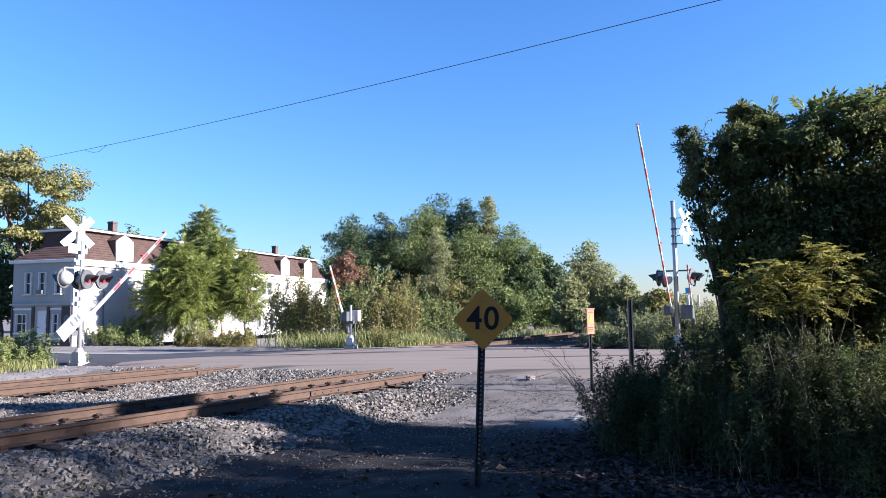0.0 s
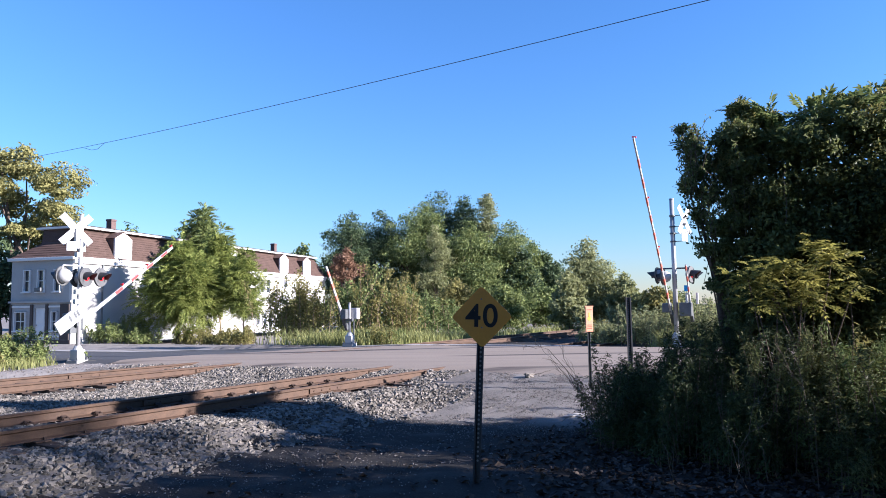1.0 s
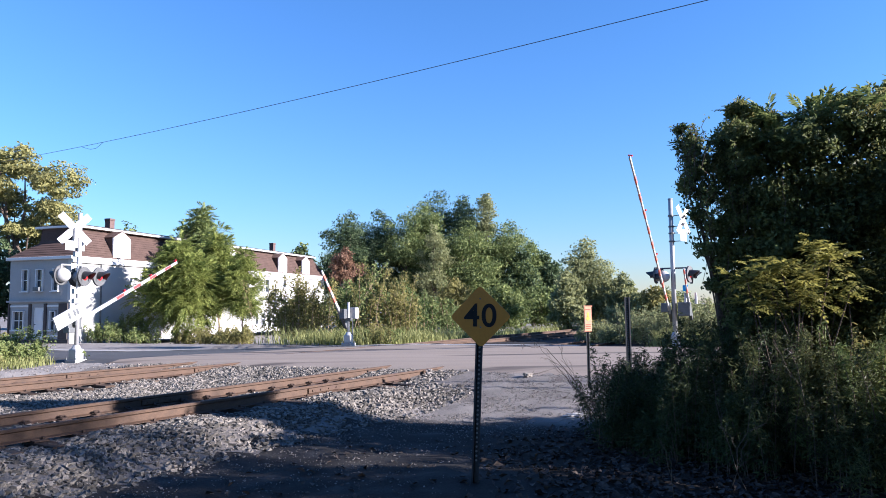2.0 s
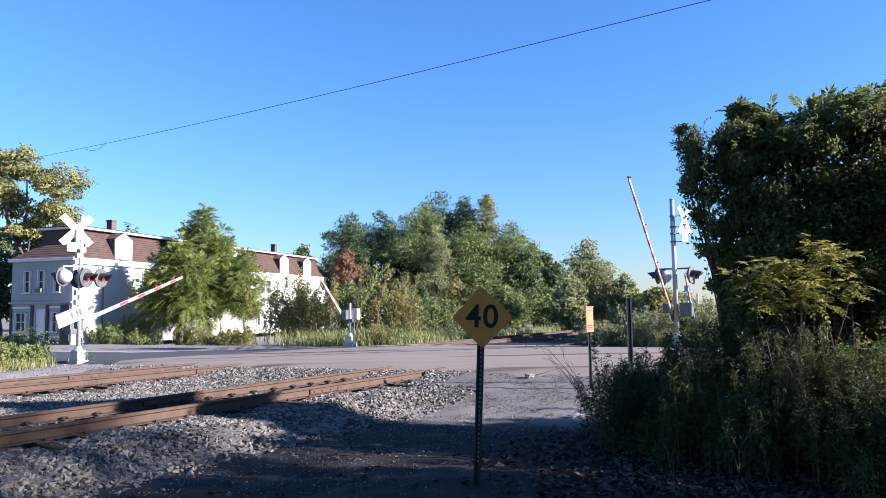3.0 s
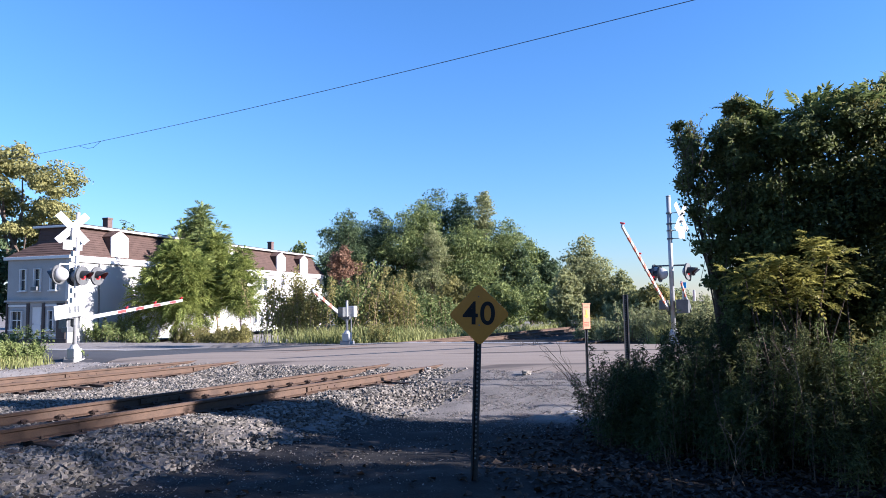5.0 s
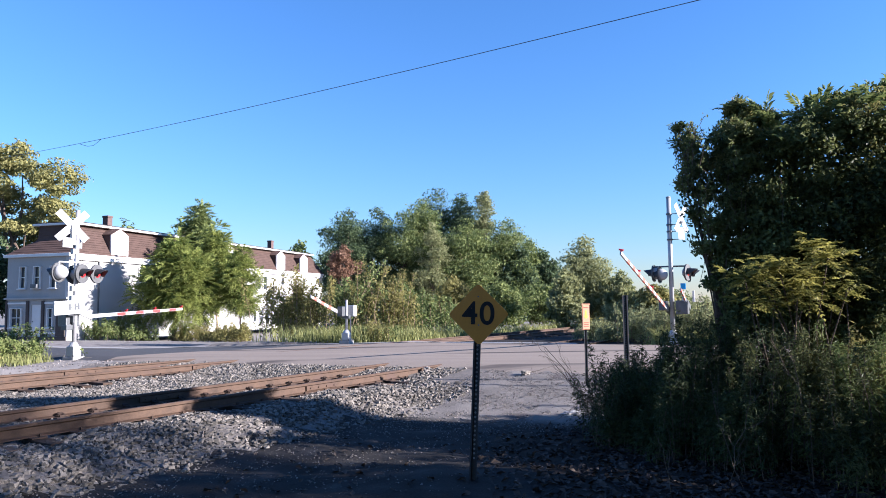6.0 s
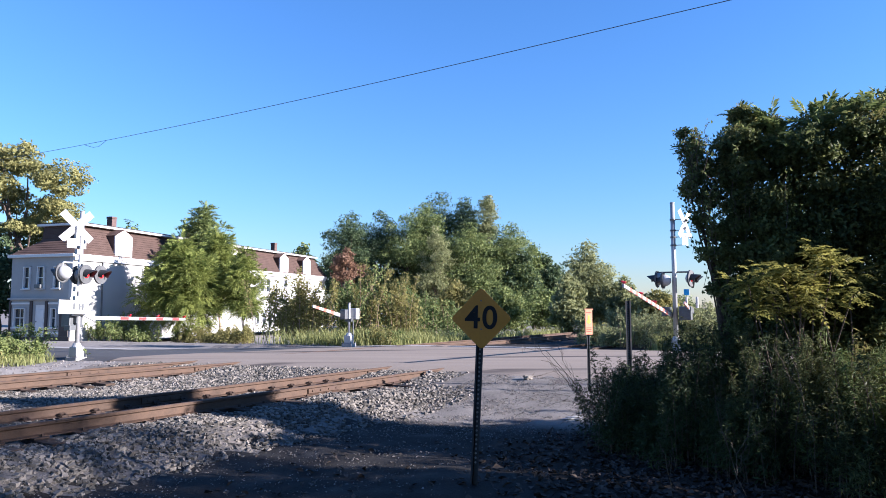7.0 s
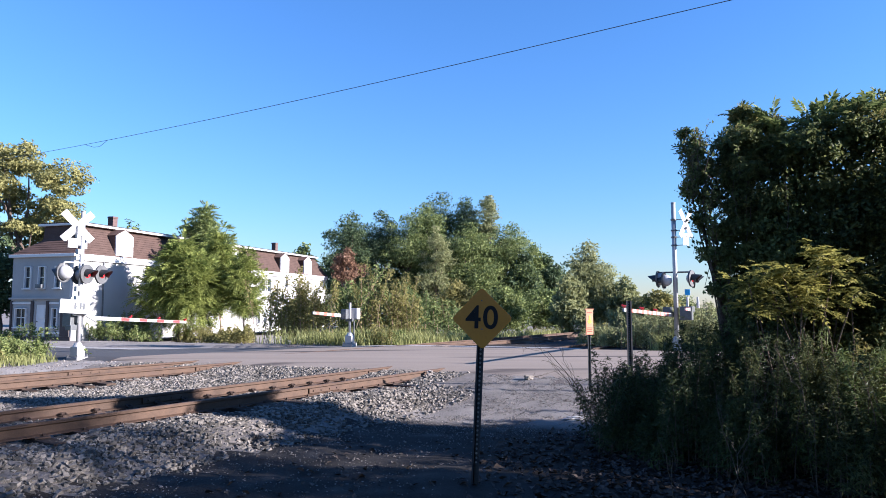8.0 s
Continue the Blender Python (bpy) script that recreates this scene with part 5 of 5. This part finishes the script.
for i, (x, y, h, r) in enumerate(((-9.5, 47, 2.6, 1.9), (-6.4, 48, 3.4, 2.2), (-2.6, 47, 3.2, 2.2), (0.9, 50, 3.6, 2.3), (4.6, 52, 3.4, 2.4), (8.0, 56, 3.4, 2.6), (11.6, 58, 3.4, 2.6), (15.5, 60, 3.0, 2.8), (20, 62, 3.0, 3.0))):
    tree("dense leafy undergrowth below the tree line", x, y, h, r, L_mid if i % 3 else L_olive, 0.25, 5500, 18, 0.0, 55 + i, trunk=0.05, name="shrub", category="shrub", shell=0.3)

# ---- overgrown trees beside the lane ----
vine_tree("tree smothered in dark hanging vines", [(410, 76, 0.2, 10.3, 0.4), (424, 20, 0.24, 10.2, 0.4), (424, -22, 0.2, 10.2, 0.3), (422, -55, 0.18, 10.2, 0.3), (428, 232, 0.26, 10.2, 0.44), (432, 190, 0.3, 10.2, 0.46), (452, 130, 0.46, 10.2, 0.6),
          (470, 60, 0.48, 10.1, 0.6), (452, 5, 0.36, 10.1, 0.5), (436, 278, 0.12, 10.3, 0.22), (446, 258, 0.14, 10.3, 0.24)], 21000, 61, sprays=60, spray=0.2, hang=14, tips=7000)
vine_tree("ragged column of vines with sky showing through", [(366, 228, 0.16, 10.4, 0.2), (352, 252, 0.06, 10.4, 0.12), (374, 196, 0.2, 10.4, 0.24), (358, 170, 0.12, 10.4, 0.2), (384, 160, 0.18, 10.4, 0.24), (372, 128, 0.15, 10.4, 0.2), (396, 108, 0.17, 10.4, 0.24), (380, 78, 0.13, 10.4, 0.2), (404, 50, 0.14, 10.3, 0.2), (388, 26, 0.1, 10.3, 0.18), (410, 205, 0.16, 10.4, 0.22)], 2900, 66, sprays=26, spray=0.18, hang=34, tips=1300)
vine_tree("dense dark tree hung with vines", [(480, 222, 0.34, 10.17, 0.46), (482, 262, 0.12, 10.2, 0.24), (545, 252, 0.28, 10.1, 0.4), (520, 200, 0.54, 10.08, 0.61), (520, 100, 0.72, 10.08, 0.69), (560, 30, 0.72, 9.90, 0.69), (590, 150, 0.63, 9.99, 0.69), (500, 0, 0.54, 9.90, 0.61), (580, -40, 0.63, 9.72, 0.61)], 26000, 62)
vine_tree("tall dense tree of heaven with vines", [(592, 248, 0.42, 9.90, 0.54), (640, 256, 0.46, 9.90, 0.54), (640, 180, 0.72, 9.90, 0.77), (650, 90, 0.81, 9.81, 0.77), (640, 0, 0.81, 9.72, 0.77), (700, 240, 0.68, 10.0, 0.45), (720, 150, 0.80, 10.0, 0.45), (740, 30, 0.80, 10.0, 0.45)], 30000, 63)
# unseen, past the right edge of view: added so its crown shades the lane
vine_tree("out-of-view tree added to extend the lane's shade", [(800, 205, 0.80, 9.8, 0.4), (815, 110, 0.90, 9.8, 0.4), (825, 0, 0.90, 9.8, 0.4), (910, 150, 0.9, 9.7, 0.4), (930, 50, 0.9, 9.7, 0.4)], 12000, 64)

# unseen trees right of and behind the camera, added to block sun and sky
for i, (x, y, h, r, n) in enumerate(((8.8, 3.7, 7.0, 1.3, 12000), (11.2, 2.6, 6.8, 1.5, 9000), (7.6, 2.2, 6.4, 1.7, 12000), (8.6, 0.6, 6.4, 1.9, 9000), (8.8, -2.0, 6.8, 1.9, 7000), (8.6, -5.0, 8.5, 2.6, 6000), (4.0, -5.5, 10.0, 3.2, 7000), (-0.5, -9.0, 12.0, 3.4, 7000), (-5.5, -9.5, 11.0, 3.2, 7000))):
    tree("out-of-view tree added to shade the lane", x, y, h, r, L_vine, 0.12 if i < 5 else 0.24, n, 16, 0.04, 80 + i, trunk=0.1, cr=0.36)
# none of these is in sight; added to shade the tracks past the road
for i, (x, y, h) in enumerate(((20.0, 28.4, 5.0), (20.5, 30.6, 8.6), (16.2, 31.6, 7.0), (16.6, 33.8, 7.4), (18.0, 36.4, 7.0))):
    tree("unseen tree added to shade the tracks", x, y, h, 1.8, L_mid, 0.25, 4600, 16, 0.12, 73 + i, trunk=0.14)
# unseen bushes past the right edge of view, added to shade the near lane
for i, (x, y, h) in enumerate(((7.3, 6.6, 3.2), (6.9, 6.0, 3.3), (7.3, 5.2, 3.1), (6.5, 5.0, 2.4), (8.3, 5.9, 3.2))):
    tree("out-of-view bush added to shade the lane edge", x, y, h, 0.85, L_vine, 0.1, 6500, 14, 0.02, 97 + i, trunk=0.05, name="bush", category="bush")
# unseen tree in the sun's path, added to dim the near ballast
tree("unseen sparse tree added to dim the ballast's sun", 30.0, 0.6, 17.0, 2.4, L_vine, 0.15, 6600, 30, 0.48, 105, trunk=0.2, cr=0.5, top=0.0, shell=0.02)
# unseen crown above and behind the camera, added to block sky light
tree("unseen tree over the lane, added to block sky light", 3.0, -1.4, 12.0, 6.0, L_vine, 0.42, 16000, 26, 0.46, 96, trunk=0.22, cr=0.4)
rng_s = np.random.default_rng(77)
# sumac with yellowing leaves
def sumac():
    """Flat tiers of yellowing compound leaves on forked stems."""
    rng = np.random.default_rng(65)
    x0, y0 = 4.7, 9.05
    g = gz(x0, y0)
    t = thing("sumac_bush", pose(x0, y0, g), "sumac bush with yellowing leaves over the weeds", "bush")
    bm, PP, DD = B(), [], []
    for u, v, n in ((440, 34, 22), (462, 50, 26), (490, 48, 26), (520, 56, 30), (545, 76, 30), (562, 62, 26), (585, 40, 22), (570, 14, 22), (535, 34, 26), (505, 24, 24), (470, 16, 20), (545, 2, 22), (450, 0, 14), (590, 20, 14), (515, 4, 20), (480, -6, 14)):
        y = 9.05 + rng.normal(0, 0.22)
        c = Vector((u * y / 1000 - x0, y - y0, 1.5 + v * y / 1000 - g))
        a = Vector((rng.normal(0, 0.2), rng.normal(0, 0.15), -0.05))
        m = a.lerp(c, 0.6) + Vector((rng.normal(0, 0.08), 0, 0.1))
        sweep(bm, [a, a.lerp(m, 0.5), m, c], 0.008, 6)
        n = int(n * 1.7)
        an = rng.uniform(0, 6.283, n)
        d = np.stack([np.cos(an), np.sin(an), rng.normal(0.25, 0.35, n)], -1)
        PP.append(np.array(c) + d * rng.uniform(0.0, 0.1, (n, 1)) + rng.normal(0, 0.07, (n, 3)) * np.array([1.4, 1, 0.7]))
        DD.append(d)
    tagged(part("stalk", bm, M_bark, t), kind="stuff")
    link_mesh("foliage", frond_mesh("foliage", np.concatenate(PP), np.concatenate(DD), 0.2, rng, 5, 0.3), L_sumac, t)


def dead_branch(x, y, z, tip, seed, label):
    """Bare forked branch reaching out of the brush."""
    rng = np.random.default_rng(seed)
    t = thing("dead_branch", pose(x, y, gz(x, y)), label, "branch")
    a, b = Vector((0, 0, 0)), Vector(tip) - Vector((x, y, gz(x, y)))
    bm = B()
    def grow(p, q, r, depth):
        pts = [p.lerp(q, k / 4) + Vector(rng.normal(0, 0.03, 3)) * (q - p).length * (1 if 0 < k < 4 else 0) for k in range(5)]
        sweep(bm, pts, r, 5)
        if depth:
            for k in range(4):
                s = pts[1 + k % 4]
                d = (q - p).normalized() + Vector(rng.normal(0, 0.4, 3))
                grow(s, s + d * (q - p).length * rng.uniform(0.15, 0.32), r * 0.6, depth - 1)
    grow(a, b, 0.0042, 3)
    part("twig", bm, M_twig, t)


sumac()
dead_branch(2.6, 10.2, 0, (1.5, 10.0, 0.88), 5, "bare dry twig reaching out over the lane")
dead_branch(2.65, 10.0, 0, (1.62, 9.9, 0.64), 6, "bare dry twig reaching out over the lane")
dead_branch(2.6, 10.3, 0, (1.8, 10.2, 0.55), 11, "bare dry twig reaching out over the lane")
dead_branch(3.3, 7.75, 0, (2.95, 7.6, 0.42), 7, "pale dead stalk before the brush")
dead_branch(3.15, 7.8, 0, (3.35, 7.7, 0.3), 8, "pale dead stalk before the brush")
dead_branch(4.3, 8.2, 0, (4.1, 8.1, 0.75), 9, "pale dead stalk in the brush")
dead_branch(2.3, 7.1, 0, (2.2, 7.0, 0.05), 10, "low dead twigs over the fallen leaves")
# small things lying on the ground
def lying(name, label, category, x, y, size, turn, material, seed, lump=0.25):
    """One uneven block or lump resting on the ground."""
    rng = np.random.default_rng(seed)
    t = thing(name, pose(x, y, gz(x, y), 0, 0, turn), label, category)
    bm = B()
    bmesh.ops.create_icosphere(bm, subdivisions=3, radius=0.5)
    for v in bm.verts:
        k = 1 + lump * noise.noise(v.co * 4 + Vector((seed, 0, 0)))
        m = max(abs(v.co.x), abs(v.co.y), abs(v.co.z)) * 2
        v.co = v.co / (m ** 0.6) * k
        v.co = Vector((v.co.x * size[0], v.co.y * size[1], (v.co.z + 0.35) * size[2]))
    part("body", bm, material, t)


lying("concrete_slab", "flat broken concrete slab lying beside the signal foot", "slab", -10.75, 21.75, (0.6, 0.22, 0.08), -15, M_stone, 3, 0.12)
lying("plastic_bag", "crumpled pale plastic bag under the brush edge", "litter", 2.36, 12.55, (0.34, 0.22, 0.07), 20, M_concrete, 4, 0.8)
lying("stone", "brown stone lying on the gravel by the road", "stone", 1.95, 16.0, (0.2, 0.14, 0.12), 40, M_stone, 5, 0.5)
lying("stone", "pale broken stone against the rail end", "stone", -0.32, 16.9, (0.16, 0.12, 0.14), 10, M_gravel, 6, 0.5)
dead_branch(1.85, 16.1, 0, (2.25, 16.0, -0.02), 12, "short dry branch lying by the road")
# brush stools along the lane; the rightmost are out of view, added for shade
k = 0
# lighter leaf colours towards the right put sunlight into the brush
for x, y, h, n, lf in ((3.3, 11.7, 0.95, 34, L_weed), (3.05, 11.0, 1.0, 30, L_weed), (2.95, 10.2, 0.8, 30, L_weed), (2.75, 9.7, 0.45, 16, L_weed), (3.1, 9.7, 1.4, 36, L_weed), (3.6, 10.6, 1.5, 40, L_weed), (3.85, 9.4, 1.6, 40, L_weed), (4.4, 10.2, 1.6, 44, L_weed), (4.5, 8.9, 1.5, 44, L_weed_lit),
                       (5.3, 9.1, 1.55, 46, L_olive), (5.9, 9.8, 1.7, 44, L_mid), (5.6, 8.2, 1.4, 46, L_mid), (6.5, 8.7, 0.9, 30, L_weed_lit), 
                       (7.2, 7.8, 0.6, 24, L_weed_lit), (6.6, 7.2, 0.8, 24, L_weed_lit), (7.6, 9.2, 0.7, 24, L_mid), (6.3, 6.0, 1.5, 40, L_weed_lit), (7.4, 5.0, 1.7, 40, L_weed_lit), (4.6, 8.45, 1.5, 34, L_weed_lit), (5.15, 8.6, 1.45, 30, L_mid), (3.6, 8.7, 0.8, 30, L_weed), (4.9, 7.7, 0.7, 30, L_weed_lit), (6.0, 7.3, 0.8, 30, L_weed_lit)):
    spots = [(x + a, y + b) for a, b in rng_s.normal(0, 0.34, (n, 2))]
    weed_patch("brush_clump", "tall shaded weeds with narrow leaves by the lane", "weeds", spots, h, lf, 0.082, 215, 100 + k, 0.19, 0.2, 0.005, "brush beside the lane")
    k += 1
# sunlit brush round the tall signal, past the road
for x, y, h in ((8.3, 27.4, 1.3), (9.6, 26.6, 1.5), (7.3, 28.6, 0.75), (10.6, 27.2, 1.6), (6.6, 30.2, 0.75), (11.6, 26.0, 1.5), (9.2, 29.6, 1.5), (11.2, 29.4, 1.8), (12.8, 27.6, 1.8), (8.4, 32, 1.6), (13.6, 24.4, 1.6), (13.0, 32, 2.0)):
    spots = [(x + a, y + b) for a, b in rng_s.normal(0, 0.5, (26, 2))]
    weed_patch("brush_clump", "sunlit pale weeds round the signal mast", "weeds", spots, h, L_silver, 0.12, 90, 300 + k, 0.4, 0.35, 0.008, "brush past the road")
    k += 1
# low scrub along the foot of the white wall
for i, (x, y, h) in enumerate(((-22.3, 46.0, 1.2), (-22.0, 46.9, 1.5), (-21.6, 48.0, 1.9), (-21.2, 49.2, 2.0), (-20.9, 47.0, 0.9), (-20.0, 46.6, 1.0), (-18.0, 48.0, 0.9), (-16.6, 46.8, 1.0), (-15.0, 44.6, 0.9), (-13.6, 43.5, 0.9), (-12.4, 42, 0.9), (-12.9, 45.2, 1.2))):
    spots = [(x + a, y + b) for a, b in rng_s.normal(0, 0.5, (14, 2))]
    weed_patch("scrub", "low sunlit scrub at the foot of the wall", "shrub", spots, h, L_mid if i < 6 else L_olive, 0.14, 100 if i < 6 else 110, 540 + i, 0.45, 0.4, 0.01, "scrub below the wall")
# weeds standing in the far verge
for i in range(26):
    u0, v0 = -9 + 24 * rng_s.random(), 11.2 + 5 * rng_s.random()
    x, y = RO.x + u0 * RU.x + v0 * RV.x, RO.y + u0 * RU.y + v0 * RV.y
    p0_, s0_ = track_ps(x, y)
    if 7.6 < p0_ < 18.8:
        continue
    spots = [(x + a, y + b) for a, b in rng_s.normal(0, 0.5, (16, 2))]
    weed_patch("weed_clump", "sunlit weeds standing in the far verge", "weeds", spots, 0.55 + 0.5 * rng_s.random(), L_olive if i % 2 else L_mid, 0.11, 70, 400 + i, 0.4, 0.28, 0.006, "weeds in the far verge")
# weeds near the crossing signal
for x, y, h in ((-13.2, 20.9, 0.75), (-14.2, 21.6, 0.95), (-13.9, 20.2, 0.7), (-12.7, 21.5, 0.6), (-15.2, 21.0, 0.8), (-13.4, 22.2, 1.0), (-14.8, 20.0, 0.6), (-13.0, 20.0, 0.5)):
    spots = [(x + a, y + b) for a, b in rng_s.normal(0, 0.35, (24, 2))]
    weed_patch("weed_clump", "sunlit green weeds beside the signal", "weeds", spots, h, L_mid if k % 3 else L_olive, 0.1, 80, 140 + k, 0.45, 0.26, 0.006, "weeds by the signal")
    k += 1

rg = np.random.default_rng(9)
n = 46000
u, v = rg.uniform(-26, 26, n), 10.5 + rg.random(n) ** 1.5 * 16
gx, gy = RO.x + u * RU.x + v * RV.x, RO.y + u * RU.y + v * RV.y
p_, s_ = track_ps(gx, gy)
kp = ((p_ > 18.6) | (p_ < 7.6)) & ~((p_ > 12) & (gx < -19) & (gy > 44)) & (u > -8 - 5 * rg.random(n))
grass("tall_grass", "tall sunlit grass and weeds along the far road edge", gx[kp], gy[kp], 0.72, L_grass, rg, 0.016, 0.6)
n = 12000
p_, s_ = rg.uniform(17.7, 24, n), rg.uniform(24, 46, n)
gx, gy = p_ * TN.x + s_ * TD.x, p_ * TN.y + s_ * TD.y
u_, v_ = road_uv(gx, gy)
kp = v_ > 10.6
grass("tall_grass", "sunlit green grass along the track bed", gx[kp], gy[kp], 0.55, L_grass, rg, 0.02, 0.6)
n = 4000
gx, gy = rg.uniform(-19, -11.6, n), rg.uniform(18.6, 22.6, n)
p_, s_ = track_ps(gx, gy)
u_, v_ = road_uv(gx, gy)
kp = (p_ > 20.6) & (v_ < -0.3)
grass("verge_grass", "green verge grass beside the crossing signal", gx[kp], gy[kp], 0.3, L_grass, rg, 0.012)
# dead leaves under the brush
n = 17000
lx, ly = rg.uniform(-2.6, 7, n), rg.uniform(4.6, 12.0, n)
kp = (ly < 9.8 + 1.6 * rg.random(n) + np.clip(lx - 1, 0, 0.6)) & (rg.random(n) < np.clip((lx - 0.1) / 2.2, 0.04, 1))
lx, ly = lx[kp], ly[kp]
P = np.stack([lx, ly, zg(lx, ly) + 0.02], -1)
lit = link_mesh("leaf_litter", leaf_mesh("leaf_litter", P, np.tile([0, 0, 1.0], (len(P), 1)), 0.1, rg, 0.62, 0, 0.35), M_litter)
tagged(lit, "dry brown fallen leaves on the ground", "leaf litter", kind="stuff")


# ---- movement ----
def arm_rows(arm, table, tilt=0.0):
    x, y, z = arm.location
    return [(t, pose(x, y, z, tilt, 0, 0) @ pose(0, 0, 0, 0, -e, 0)) for t, e in table]


def motions():
    walk(LEFT_ARM, arm_rows(LEFT_ARM, [(0, 42), (0.5, 37.7), (1, 33.4), (1.5, 29.3), (2.2, 24.2), (3, 19.0), (3.5, 16.3), (4, 13.4), (4.5, 10.2), (5.2, 6.2), (6, 2.6), (6.5, 0.6), (7, -1.4), (7.2, -2.4), (7.5, -2.8), (8, -2.8)]))
    walk(FAR_ARM, arm_rows(FAR_ARM, [(0, 61), (0.5, 59), (1, 55.5), (1.5, 51.5), (2.2, 46), (3, 39.5), (3.5, 35), (4, 30.5), (4.5, 27.3), (5.2, 21.5), (6, 16), (6.5, 13.5), (7, 9.5), (7.5, 6), (8, 3.2)]))
    walk(LONG_ARM, arm_rows(LONG_ARM, [(0, 40), (0.5, 37.7), (1, 35.4), (1.5, 33), (2.2, 29.4), (3, 25.4), (3.5, 22.7), (4, 20.1), (4.5, 17.7), (5.2, 14.3), (6, 10.4), (6.5, 8.0), (7, 5.6), (7.5, 3.5), (8, 1.4)], -1.5))
    walk(SHORT_ARM, arm_rows(SHORT_ARM, [(0, 62), (0.5, 58.5), (1, 55), (1.5, 51), (2.2, 45.5), (3, 39.5), (3.5, 35.7), (4, 32), (4.5, 28), (5.2, 22.3), (6, 16), (6.5, 12), (7, 7.5), (7.5, 3.5), (8, 0.5)]))


motions()
